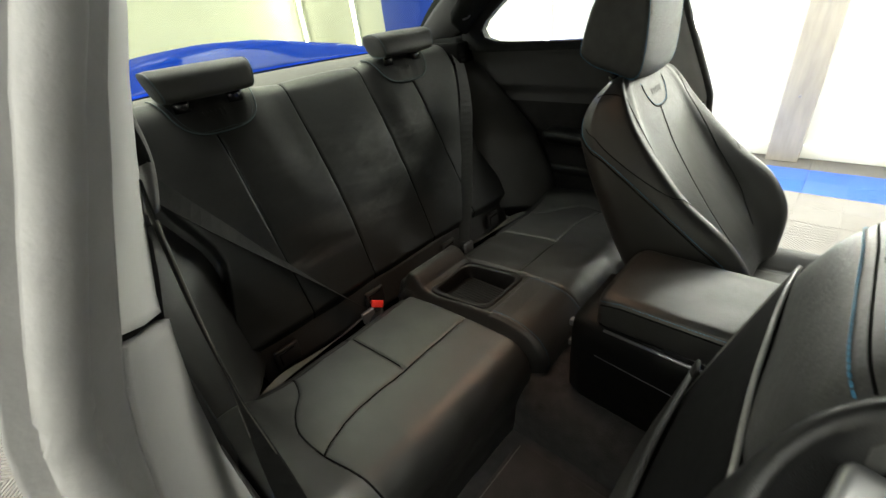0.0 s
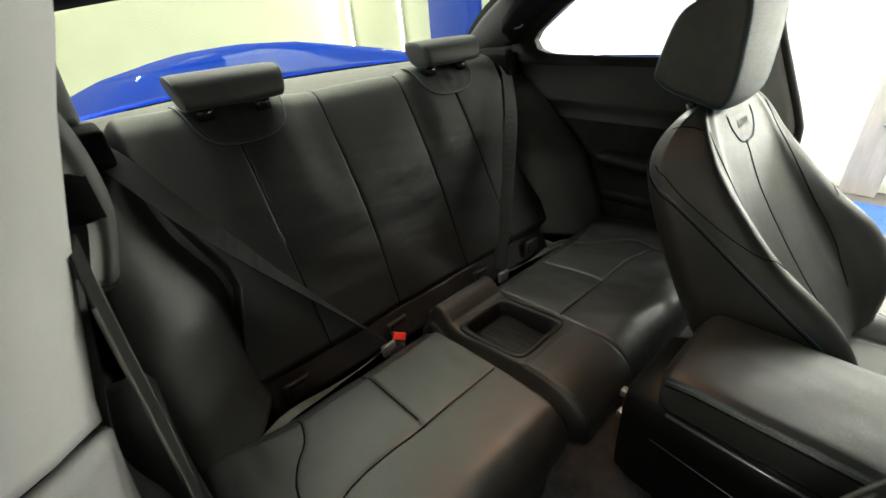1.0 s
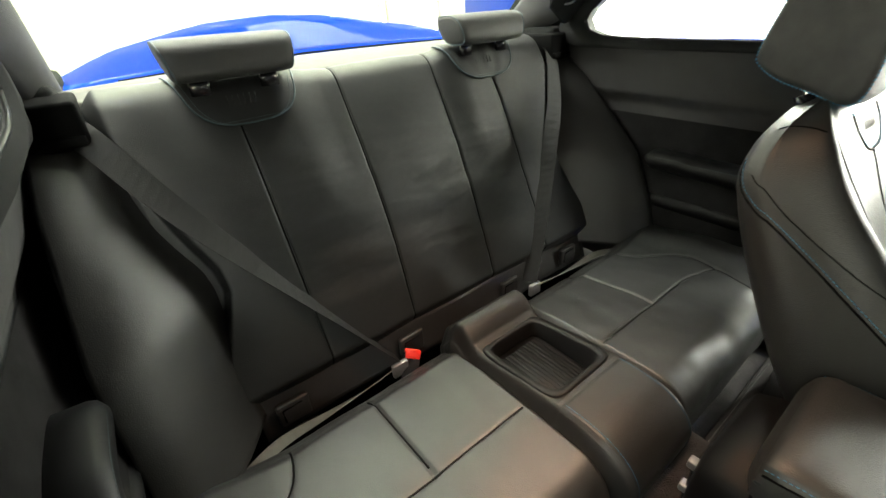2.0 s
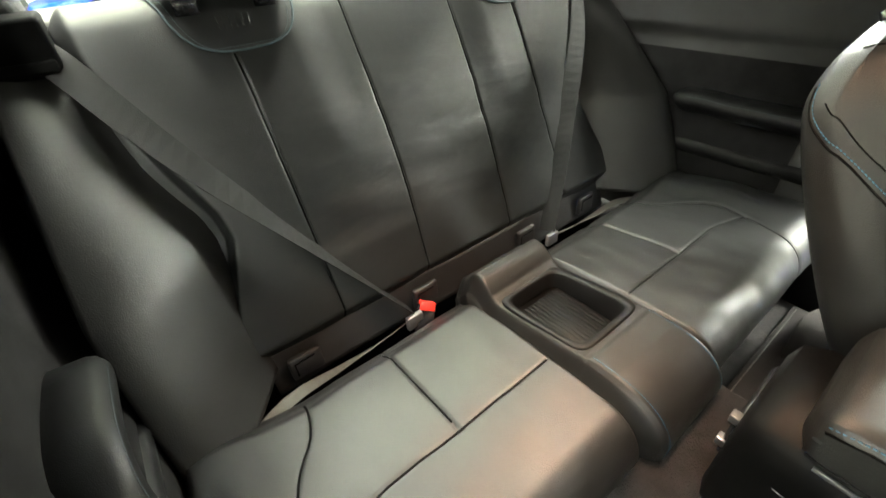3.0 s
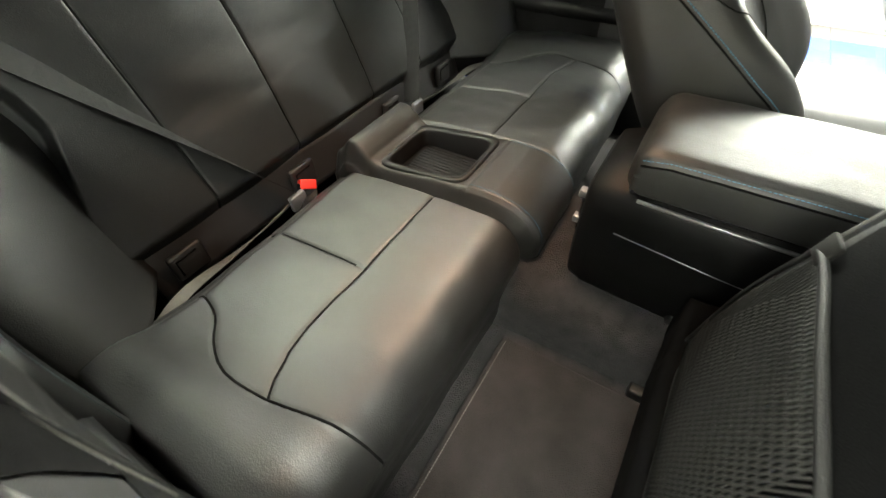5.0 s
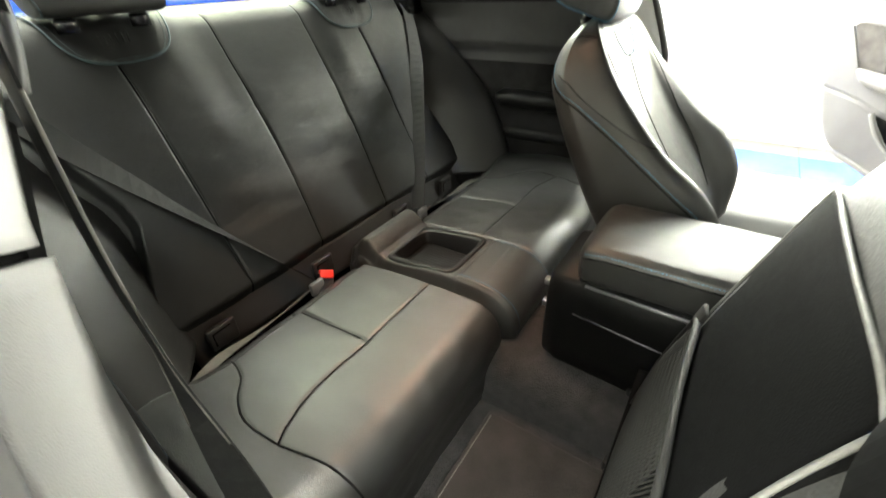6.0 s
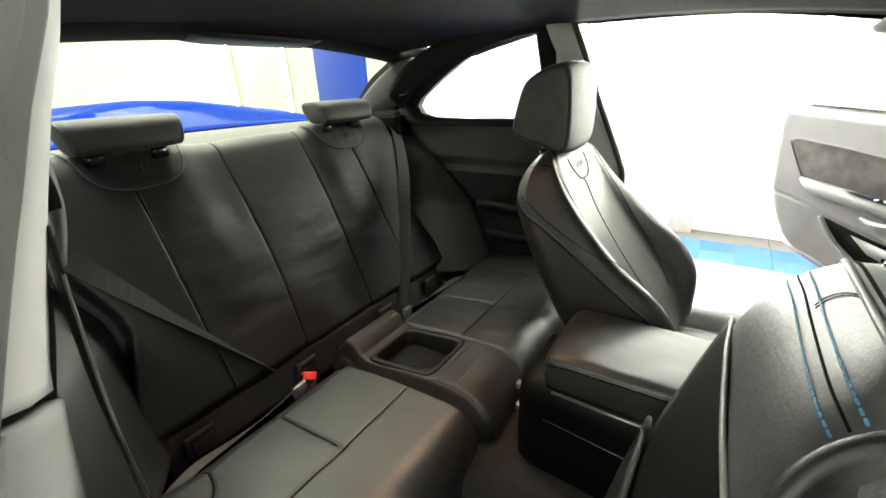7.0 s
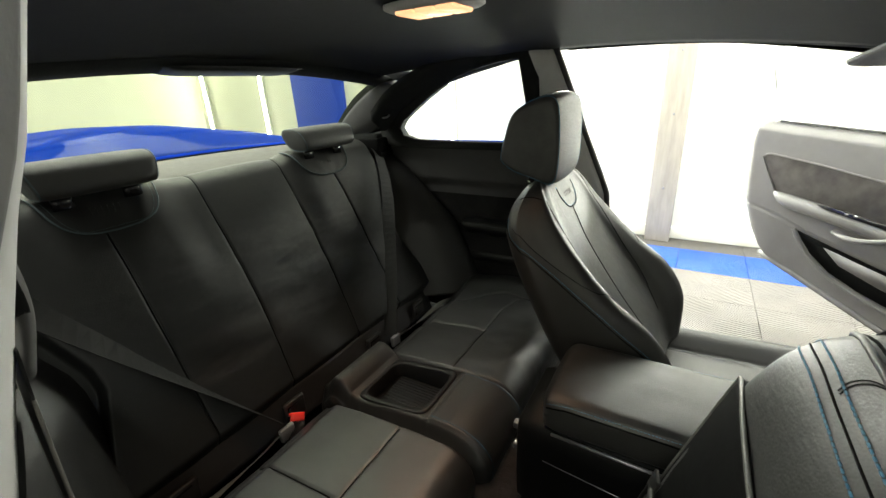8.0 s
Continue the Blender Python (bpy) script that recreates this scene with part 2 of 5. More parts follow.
def loft(rings, closed=True, caps=True):
    bm = bmesh.new()
    vs = [[bm.verts.new(p) for p in r] for r in rings]
    n = len(rings[0])
    for a, b in zip(vs, vs[1:]):
        for i in range(n if closed else n - 1):
            k = (i + 1) % n
            bm.faces.new((a[i], a[k], b[k], b[i]))
    if caps:
        bm.faces.new(vs[0])
        bm.faces.new(list(reversed(vs[-1])))
    return bm


def tube(pts, r, n=6, squash=1.0):
    """A round cord along the points."""
    pts = [Vector(p) for p in pts]
    rings = []
    for i, p in enumerate(pts):
        d = (pts[min(i + 1, len(pts) - 1)] - pts[max(i - 1, 0)]).normalized()
        a = d.cross(Vector((0.31, 0.17, 0.93))).normalized()
        b = d.cross(a)
        rings.append([p + r * (math.cos(2 * math.pi * k / n) * a + squash * math.sin(2 * math.pi * k / n) * b) for k in range(n)])
    return loft(rings)


def box(x0, x1, y0, y1, z0, z1, bevel=0.004, seg=2):
    bm = bmesh.new()
    bmesh.ops.create_cube(bm, size=1, matrix=Matrix.Translation(((x0 + x1) / 2, (y0 + y1) / 2, (z0 + z1) / 2)) @ Matrix.Diagonal((x1 - x0, y1 - y0, z1 - z0, 1)))
    if bevel:
        bmesh.ops.bevel(bm, geom=bm.edges[:], offset=bevel, segments=seg, affect="EDGES", profile=0.5)
    return bm


def prism(outline, depth, bevel=0.003):
    """Solid from a closed outline of 3D points, pushed along depth."""
    bm = bmesh.new()
    f = bm.faces.new([bm.verts.new(p) for p in outline])
    g = bmesh.ops.extrude_face_region(bm, geom=[f])
    bmesh.ops.translate(bm, verts=[v for v in g["geom"] if isinstance(v, bmesh.types.BMVert)], vec=depth)
    if bevel:
        bmesh.ops.bevel(bm, geom=[e for e in bm.edges if len(e.link_faces) == 2 and e.calc_face_angle(0) > 0.5], offset=bevel, segments=2, affect="EDGES", profile=0.5)
    return bm


def ribbon(pts, width_dirs, width, thick):
    """Webbing along the points; width_dirs: the way across it at each point."""
    pts = [Vector(p) for p in pts]
    rings = []
    for i, p in enumerate(pts):
        d = (pts[min(i + 1, len(pts) - 1)] - pts[max(i - 1, 0)]).normalized()
        a = Vector(width_dirs[min(i, len(width_dirs) - 1)])
        a = (a - d * a.dot(d)).normalized() * width / 2
        n = d.cross(a).normalized() * thick / 2
        rings.append([p - a - n, p + a - n, p + a + n, p - a + n])
    return loft(rings)


def stitches(pts, normal, long=0.0035, every=0.0055, r=0.0006):
    """A row of single stitches along the points, standing a little proud."""
    pts = [Vector(p) for p in pts]
    bm = bmesh.new()
    lens = [0.0]
    for a, b in zip(pts, pts[1:]):
        lens.append(lens[-1] + (b - a).length)
    s = 0.0
    up = Vector(normal).normalized() * r * 0.7
    while s + long < lens[-1]:
        ends = []
        for q in (s, s + long):
            k = min(np.searchsorted(lens, q, side="right") - 1, len(pts) - 2)
            ends.append(pts[k].lerp(pts[k + 1], (q - lens[k]) / max(1e-9, lens[k + 1] - lens[k])))
        d = (ends[1] - ends[0]).normalized()
        a = d.cross(up).normalized() * r
        b = up.normalized() * r
        rings = [[e + up + a, e + up + b, e + up - a, e + up - b] for e in ends]
        vs = [[bm.verts.new(p) for p in ring] for ring in rings]
        for i in range(4):
            bm.faces.new((vs[0][i], vs[0][(i + 1) % 4], vs[1][(i + 1) % 4], vs[1][i]))
        s += every
    return bm


# ---------------------------------------------------------------- garage
floor = tagged(new("floor"), "ribbed plastic garage floor of grey and blue tiles", "floor", kind="structure")
PLACE[floor] = Matrix.Identity(4)
part("subfloor", box(-4.5, 3.2, -6.5, 6.5, -0.12, -0.012, 0), TILE_DARK, floor, smooth=False)


def wall(name, x0, x1, y0, y1, z0, z1, material, label):
    return tagged(part(name, box(x0, x1, y0, y1, z0, z1, 0), material, None, label, smooth=False), category="wall", kind="structure")


WALL_X = 2.90
wall("wall_east", WALL_X, WALL_X + 0.12, -6.5, 6.5, -0.1, 2.9, WALL, "smooth white garage wall, brightly lit")
wall("wall_west", -4.5, -4.38, -6.5, 6.5, -0.1, 2.9, WALL, "plain white garage wall")
wall("wall_north", -4.38, WALL_X, 5.2, 5.32, -0.1, 2.9, WALL, "smooth white garage wall, brightly lit")
# south wall is out of view, made dark to cut light through the windscreen
wall("wall_south", -4.38, WALL_X, -6.5, -6.38, -0.1, 2.9, DARK_WALL, "plain unseen wall, dark grey to dim light from the front")
wall("ceiling", -4.5, WALL_X + 0.12, -6.5, 6.5, 2.9, 3.0, CEIL, "plain white garage ceiling")
tagged(part("baseboard", box(WALL_X - 0.025, WALL_X, -6.3, 5.1, 0.0, 0.09, 0.004), WALL, None, "low white plinth along the foot of the wall"), category="plinth", kind="structure")

post = thing("wall_post", "raw pale timber post against the white wall", "post", (WALL_X - 0.06, -0.66, 0))
part("timber", box(WALL_X - 0.13, WALL_X - 0.028, -0.75, -0.575, 0, 2.899, 0.006), POST, post)
for zz in (0.42, 0.95, 1.36):
    part("bolt", tube([(WALL_X - 0.131, -0.662, zz), (WALL_X - 0.137, -0.662, zz)], 0.009, 8), SATIN, post)

column = thing("blue_column", "bright blue painted column on the white wall", "column", (2.88, 2.9, 0))
part("shaft", box(WALL_X - 0.05, WALL_X - 0.001, 2.51, 3.28, 0, 2.89, 0.006), BLUE_WALL, column)


# ceiling fixture out of view, added to go with each fill lamp
def fill_tube(x, y):
    t = thing("fill_tube", "lit white ceiling tube, unseen, added to light the car", "lamp", (x, y, 2.9), "tubes under the ceiling")
    part("tray", box(x - 0.06, x + 0.06, y - 1.03, y + 1.03, 2.80, 2.899, 0.006), CEIL, t)
    part("tube", tube([(x, y - 0.99, 2.765), (x, y + 0.99, 2.765)], 0.016, 10), TUBE_LIT, t)
    for s in (-1, 1):
        part("socket", box(x - 0.02, x + 0.02, y + s * 1.0 - 0.015, y + s * 1.0 + 0.015, 2.745, 2.80, 0.003), CEIL, t)


for tx, ty, watts in FILL_TUBES:
    fill_tube(tx, ty)


def strip_light(x, y, ix, iy):
    lo, hi = strip_z(iy)
    t = thing("light_strip", "lit white upright light strip on the wall", "lamp", (x, y, lo), "light strips on the walls")
    part("holder", box(x - 0.03 if ix == 0 else x - 0.012, x + 0.03 if ix == 0 else x + 0.012, y - 0.03 if iy == 0 else y - 0.012, y + 0.03 if iy == 0 else y + 0.012, lo - 0.03, hi + 0.03, 0.004), CEIL, t)
    part("tube", tube([(x + 0.025 * ix, y + 0.025 * iy, lo), (x + 0.025 * ix, y + 0.025 * iy, hi)], 0.018, 10), TUBE_LIT, t, "glowing tube")


for tx, ty, ix, iy, watts in STRIPS:
    strip_light(tx, ty, ix, iy)

# ---------------------------------------------------------------- the car's shell
car = thing("car", "blue two-door coupe parked with its doors open", "car", (0, 0, 0))


def roof_z(x, y):
    return 1.335 - 0.048 * (x / 0.62) ** 2 - 0.062 * ((y + 0.45) / 0.7) ** 2


def headliner(u, v):
    y = -1.55 + 1.80 * v
    half = lerp([(-1.55, 0.52), (-1.1, 0.60), (-0.5, 0.625), (0.0, 0.60), (0.25, 0.545)], y)
    x = -half + 2 * half * u
    return Vector((x, y, roof_z(x, y)))


part("headliner", sheet(headliner, 48, 60, (0, 0, 0.02)), LINER, car, "anthracite fabric roof lining")


def roof_skin(u, v):
    p = headliner(u, v)
    return p + Vector((0.0, 0.02 * v, 0.045))


part("roof", sheet(roof_skin, 30, 30, (0, 0, 0.012)), PAINT, car, "blue painted roof panel")

# roof rails over the doors and down to the rear pillars
for s in (-1, 1):
    rail = spline([(s * 0.55, -1.62, 1.10), (s * 0.605, -1.25, 1.220), (s * 0.632, -0.85, 1.284), (s * 0.645, -0.46, 1.302), (s * 0.635, -0.20, 1.262), (s * 0.615, 0.0, 1.205)] + ([(0.60, 0.12, 1.14), (0.595, 0.19, 1.07)] if s > 0 else []), 8)
    rings = []
    for i, p in enumerate(rail):
        rings.append([p + Vector((s * a, 0.02 * max(0, i - 30) / 20, b)) for a, b in ((-0.055, 0.028), (-0.02, 0.004), (0.0, -0.012), (0.02, -0.016), (0.075, 0.0), (0.09, 0.035), (0.02, 0.062), (-0.055, 0.06))])
    part("roof_rail", loft(rings), LINER, car, "dark padded rail above the door opening")
    edge = spline([(s * 0.652, -1.25, 1.204), (s * 0.668, -0.85, 1.274), (s * 0.672, -0.455, 1.290)], 10)
    part("door_seal", tube(edge, 0.007, 8), GAP, car, "black rubber seal")

# far B-pillar with its belt cover, and the quarter window behind it
for s in (1,):
    def pillar(u, v, s=s):
        z = 0.30 + 1.0 * v
        yf = lerp([(0.3, -0.56), (0.6, -0.60), (0.85, -0.585), (0.893, -0.570), (1.063, -0.503), (1.161, -0.470), (1.265, -0.430), (1.3, -0.415)], z)
        yr = lerp([(0.3, -0.40), (0.85, -0.41), (1.0, -0.345), (1.30, -0.318)], z)
        x = lerp([(0.3, 0.735), (0.8, 0.715), (1.0, 0.68), (1.30, 0.625)], z)
        k = math.sin(math.pi * u)
        return Vector((s * (x - 0.02 * k), yf + (yr - yf) * u, z))

    part("pillar_trim", sheet(pillar, 12, 30, (s * 0.05, 0, 0)), PILLAR_FAR, car, "dark pillar trim with a soft edge")
    part("pillar_seam", tube([pillar(0.02, 0.53), pillar(0.5, 0.54) + Vector((-0.002, 0, 0)), pillar(0.98, 0.55)], 0.0022, 6), GAP, car)
    seal = [pillar(0.0, k / 20) + Vector((s * 0.012, -0.008, 0)) for k in range(21)]
    part("door_seal", tube(seal, 0.009, 8), DARK_SEAL, car, "black rubber seal round the door opening")
    part("pillar_jamb", sheet(lambda u, v: pillar(0, v) + Vector((s * (0.015 + 0.12 * u), -0.010 + 0.05 * u, 0)), 4, 20, (0, 0.03, 0)), PLASTIC, car)

# quarter windows with frames, and the panel between them and the rear glass
QW = [(0.165, 1.062), (0.150, 1.034), (0.105, 1.020), (0.04, 1.016), (-0.10, 1.013), (-0.26, 1.012), (-0.355, 1.012), (-0.350, 1.10), (-0.335, 1.19), (-0.322, 1.272), (-0.26, 1.269), (-0.198, 1.259), (-0.14, 1.246), (-0.091, 1.229), (-0.03, 1.200), (0.03, 1.166), (0.09, 1.128), (0.145, 1.090)]


def side_x(z):
    return lerp([(0.3, 0.71), (0.8, 0.70), (1.0, 0.652), (1.3, 0.622)], z)


for s in (-1, 1):
    n = len(QW)
    cy, cz = -0.10, 1.12
    rings = []
    for grow, dx in ((0.0, -0.006), (0.0, 0.03), (0.03, 0.035), (0.09, 0.03), (0.09, -0.012), (0.03, -0.016)):
        ring = []
        for y, z in QW:
            d = Vector((y - cy, z - cz)).normalized() * grow
            ring.append(Vector((s * (side_x(z) + dx), max(y + d.x, -0.385), max(z + d.y, 0.990))))
        rings.append(ring)
    rings.append(rings[0])
    part("quarter_frame", loft(rings, caps=False), LINER, car, "dark trim frame round the quarter window")
    bm = bmesh.new()
    bm.faces.new([bm.verts.new((s * (side_x(z) + 0.02), y, z)) for y, z in QW])
    g = part("quarter_window", bm, QGLASS, car, "clear curved quarter window glass", smooth=False)
    g.visible_shadow = False
    part("frame_bead", tube([(s * (side_x(z) - 0.004), y, z) for y, z in QW + QW[:1]], 0.0045, 6), PLASTIC, car)

# rear glass, its header, side pillars and sill
def glass_base(x):
    return 0.73 - 0.65 * x * x


def rear_glass(u, v):
    xt, xb = 0.605, 0.61
    x = (-1 + 2 * u) * (xt + (xb - xt) * v)
    yb, zb = glass_base(x), 1.028
    yt, zt = 0.25 - 0.05 * (x / 0.5) ** 2 + 0.02, roof_z(x, 0.25) + 0.004
    bow = 0.025 * math.sin(math.pi * v)
    return Vector((x, yt + (yb - yt) * v, zt + (zb - zt) * v + bow))


g = part("rear_window", sheet(rear_glass, 24, 16), RGLASS, car, "green tinted rear window glass")
g.visible_shadow = False
part("roof_header", loft([[Vector((x, 0.25 + a, roof_z(x, 0.25) + b)) for a, b in ((-0.09, 0.012), (-0.05, -0.006), (-0.01, -0.012), (0.015, -0.006), (0.03, 0.02), (-0.05, 0.03))] for x in np.linspace(-0.62, 0.62, 25)]), LINER, car, "dark padded header above the rear window")
part("brake_light_cover", loft([[Vector((x, 0.24 + a, roof_z(x, 0.25) - 0.002 + b * k)) for a, b in ((-0.085, 0.0), (-0.06, -0.012), (0.0, -0.018), (0.03, -0.012), (0.04, 0.01))] for x, k in ((-0.16, 0.2), (-0.14, 0.8), (-0.10, 1.0), (0.10, 1.0), (0.18, 0.8), (0.20, 0.2))]), PLASTIC, car, "black brake light cover under the roof header")
for s in (-1, 1):
    def cpillar(u, v, s=s):
        a = rear_glass(1.0 if s > 0 else 0.0, v * 0.98) + Vector((-s * 0.012, 0, -0.006))
        b = Vector((s * 0.635, lerp([(0, 0.02), (0.5, 0.17), (1, 0.42)], v), lerp([(0, 1.215), (0.5, 1.10), (1, 0.99)], v)))
        p = a.lerp(b, u)
        return p + Vector((-s * 0.018 * math.sin(math.pi * u), 0, 0.0))

    part("rear_pillar_trim", sheet(cpillar, 10, 16, (s * 0.03, 0, 0.01)), SIDE_PANEL, car, "dark rear pillar trim")
    part("rear_pillar_backing", sheet(lambda u, v: cpillar(-0.12 + 1.35 * u, -0.22 + 1.30 * v) + Vector((s * 0.035, 0.02, 0.015)), 10, 14, (s * 0.02, 0, 0.01)), LINER, car, "dark inner skin behind the rear pillar trim")
    hook = spline([(s * 0.585, 0.165, 1.115), (s * 0.575, 0.17, 1.108), (s * 0.572, 0.19, 1.106), (s * 0.58, 0.205, 1.114)], 5)
    if s > 0:
        part("coat_hook", tube(hook, 0.003, 6), SATIN, car)
for s in (-1, 1):
    part("shelf_end", box(min(s * 0.60, s * 0.70), max(s * 0.60, s * 0.70), 0.25 if s > 0 else 0.34, 0.75, 0.93, 1.046, 0.012), LINER, car, "dark trim at the end of the parcel shelf")
part("parcel_shelf", sheet(lambda u, v: Vector(((-1 + 2 * u) * 0.62, 0.33 + (glass_base((-1 + 2 * u) * 0.62) + 0.02 - 0.33) * v, 1.012 + 0.014 * math.sin(math.pi * v))), 30, 14, (0, 0, -0.03)), SHELF, car, "pale grey fabric parcel shelf")
part("shelf_seam", tube([(x, glass_base(x) - 0.07, 1.0245) for x in np.linspace(-0.50, 0.50, 20)], 0.003, 6), GAP, car)


def trunk(u, v):
    x = (-1 + 2 * u) * 0.84
    y0 = glass_base(min(0.6, abs(x))) + 0.015
    y1 = 1.50 - 0.5 * x * x
    crown = lerp([(0, 1.128), (0.16, 1.120), (0.26, 1.104), (0.36, 1.084), (0.46, 1.066), (0.54, 1.040), (0.62, 1.010), (0.76, 0.975), (0.84, 0.94)], abs(x))
    foot = min(1.026, crown - 0.004)
    z = foot + (crown - foot) * math.sin(math.pi / 2 * min(1.0, v / 0.28)) - 0.035 * max(0.0, v - 0.3) ** 2
    return Vector((x, y0 + (y1 - y0) * v, z))


part("trunk_lid", sheet(trunk, 60, 50, (0, 0, -0.02)), PAINT, car, "glossy blue painted boot lid with a lip")
part("tail_panel", sheet(lambda u, v: trunk(u, 1.0) + Vector((0, 0.05 * math.sin(3.14 * v), -0.6 * v)), 30, 10, (0, -0.03, 0)), PAINT, car, "blue painted tail panel")

# outer skin of the flanks behind the doors
for s in (-1, 1):
    back = -0.10 if s < 0 else -0.28
    part("rear_quarter", sheet(lambda u, v: Vector((s * (lerp([(0.25, 0.80), (0.55, 0.885), (0.85, 0.875), (1.0, 0.80), (1.04, 0.74)], 0.25 + 0.79 * v)), back + (1.50 - back) * u, 0.25 + 0.76 * v)), 24, 16, (-s * 0.02, 0, 0)), PAINT, car, "blue painted rear quarter panel")
    part("shoulder", sheet(lambda u, v: Vector((s * (0.72 + 0.08 * v), -0.28 + 1.38 * u, 1.012 - 0.02 * v)), 12, 4, (0, 0, -0.02)), PAINT, car)

# floor pan, tunnel and sills
part("floor_pan", box(-0.74, 0.74, -1.95, 0.05, 0.19, 0.235, 0.0), GAP, car, smooth=False)
# unseen pan and bulkhead, added to stop light leaking in under the bench
part("rear_pan", box(-0.82, 0.82, -0.48, 1.40, 0.18, 0.232, 0.0), GAP, car, smooth=False)
part("bulkhead", box(-0.74, 0.74, 0.365, 0.385, 0.23, 1.0, 0.0), GAP, car, smooth=False)
part("footwell_carpet", sheet(lambda u, v: Vector((-0.72 + 1.44 * u, -1.9 + 1.42 * v, 0.242 + 0.003 * math.sin(37 * u) * math.sin(23 * v))), 40, 40, (0, 0, -0.006)), CARPET, car, "charcoal carpet")


def tunnel(u, v):
    y = -0.49 - 1.3 * v
    a = math.pi * u
    half = 0.175 - 0.02 * v
    c, s_ = math.cos(a), math.sin(a)
    x = -half * math.copysign(abs(c) ** 0.55, c)
    return Vector((x, y, 0.238 + 0.155 * s_ ** 0.45))


part("tunnel_carpet", sheet(tunnel, 36, 30), CARPET, car, "charcoal carpet over the centre tunnel")
for s in (-1, 1):
    rings = []
    for y in np.linspace(-1.9, -0.50, 12):
        rings.append([Vector((s * x, y, z)) for x, z in ((0.66, 0.235), (0.665, 0.33), (0.69, 0.372), (0.72, 0.378), (0.745, 0.36), (0.76, 0.345), (0.80, 0.335), (0.86, 0.33), (0.875, 0.30), (0.86, 0.19), (0.7, 0.17))])
    part("sill", loft(rings), PLASTIC, car, "dark plastic door sill")
    part("sill_plate", box(min(s * 0.765, s * 0.845), max(s * 0.765, s * 0.845), -1.7, -0.66, 0.335, 0.343, 0.002), SATIN, car)
    part("door_seal", tube([(s * 0.755, y, 0.362) for y in np.linspace(-1.85, -0.62, 12)], 0.012, 8), PLASTIC, car)
part("firewall", box(-0.74, 0.74, -2.0, -1.93, 0.2, 0.95, 0.01), PLASTIC, car)
part("dashboard", loft([[Vector((x, -1.75 + a, 0.80 + b)) for a, b in ((0.0, -0.2), (0.12, -0.05), (0.10, 0.08), (0.0, 0.13), (-0.2, 0.12), (-0.2, -0.2))] for x in (-0.72, -0.3, 0.3, 0.72)]), PLASTIC, car, "black dashboard")

# ---------------------------------------------------------------- rear side panels
for s in (-1, 1):
    panel = thing("side_panel", "black rear side panel with armrest ledge and trim strip", "side panel", (s * 0.72, -0.2, 0.3))

    def side(u, v, s=s):
        y = -0.47 + 0.93 * u
        z = 0.30 + 0.708 * v
        x = lerp([(0.30, 0.69), (0.55, 0.695), (0.60, 0.70), (0.66, 0.715), (0.70, 0.735), (0.80, 0.735), (0.84, 0.725), (0.86, 0.70), (0.98, 0.665), (1.04, 0.65)], z)
        x += groove(abs(z - 0.852 - 0.03 * (y + 0.1)), -0.004, 0.005, 0)
        return Vector((s * x, y, z))

    part("panel", sheet(side, 30, 70, (s * 0.03, 0, 0)), SIDE_PANEL, panel, "dark soft-touch upper panel")
    part("suede_insert", sheet(lambda u, v: side(0.1 + 0.72 * u, 0.16 + 0.55 * v) + Vector((-s * 0.004, 0, 0)), 24, 30), ALCANTARA, panel, "dark mottled suede insert")
    part("ledge", loft([[Vector((s * (0.70 + a), y, 0.575 + b)) for a, b in ((0.0, -0.03), (-0.012, -0.026), (-0.016, -0.004), (-0.010, 0.008), (0.03, 0.012), (0.03, -0.03))] for y in (-0.44, -0.3, -0.12, -0.07)]), PLASTIC, panel, "dark moulded lower ledge")
    # armrest edge: level along the panel; on the near side it bends down at its front
    bend = [(-0.240, 0.674, 0), (-0.260, 0.645, 0), (-0.267, 0.600, 0), (-0.266, 0.53, 0), (-0.262, 0.46, 0)] if s < 0 else [(-0.26, 0.692, 0), (-0.33, 0.692, 0), (-0.42, 0.692, 0)]
    arch = spline([(-0.060, 0.690, 0), (-0.075, 0.692, 0), (-0.11, 0.694, 0), (-0.16, 0.695, 0), (-0.205, 0.691, 0)] + bend, 5)
    rings, thread = [], []
    for k, p in enumerate(arch):
        go = (arch[min(k + 1, len(arch) - 1)] - arch[max(k - 1, 0)]).normalized()
        up = Vector((go.y, -go.x))
        size = 0.15 + 0.85 * math.sqrt(smooth(0.0, 0.22, k / (len(arch) - 1)))
        rings.append([Vector((s * (0.702 + a * size), p.x + up.x * b * size, p.y + up.y * b * size)) for a, b in ((0.05, -0.042), (0.004, -0.040), (-0.010, -0.032), (-0.028, -0.014), (-0.031, -0.003), (-0.026, 0.009), (-0.012, 0.016), (0.05, 0.020))])
        if k > 8:
            thread.append((s * 0.6735, p.x + up.x * 0.008, p.y + up.y * 0.008))
    rest = part("armrest", loft(rings), PLASTIC, panel, "black padded armrest edge")
    part("stitching", stitches(thread, (-s, 0, 0.5), 0.0045, 0.0058, 0.0005), GREY_THREAD, rest, "dim blue thread seam")

# ---------------------------------------------------------------- near B-pillar
NEAR_IN = [(0.30, -0.700), (0.756, -0.707), (0.84, -0.702), (0.914, -0.692), (0.96, -0.683), (1.02, -0.665), (1.074, -0.648), (1.137, -0.626), (1.18, -0.608), (1.25, -0.586), (1.30, -0.568)]


def near_y(z):
    return -0.30 * max(0.0, (0.90 - z) / 0.5) ** 2


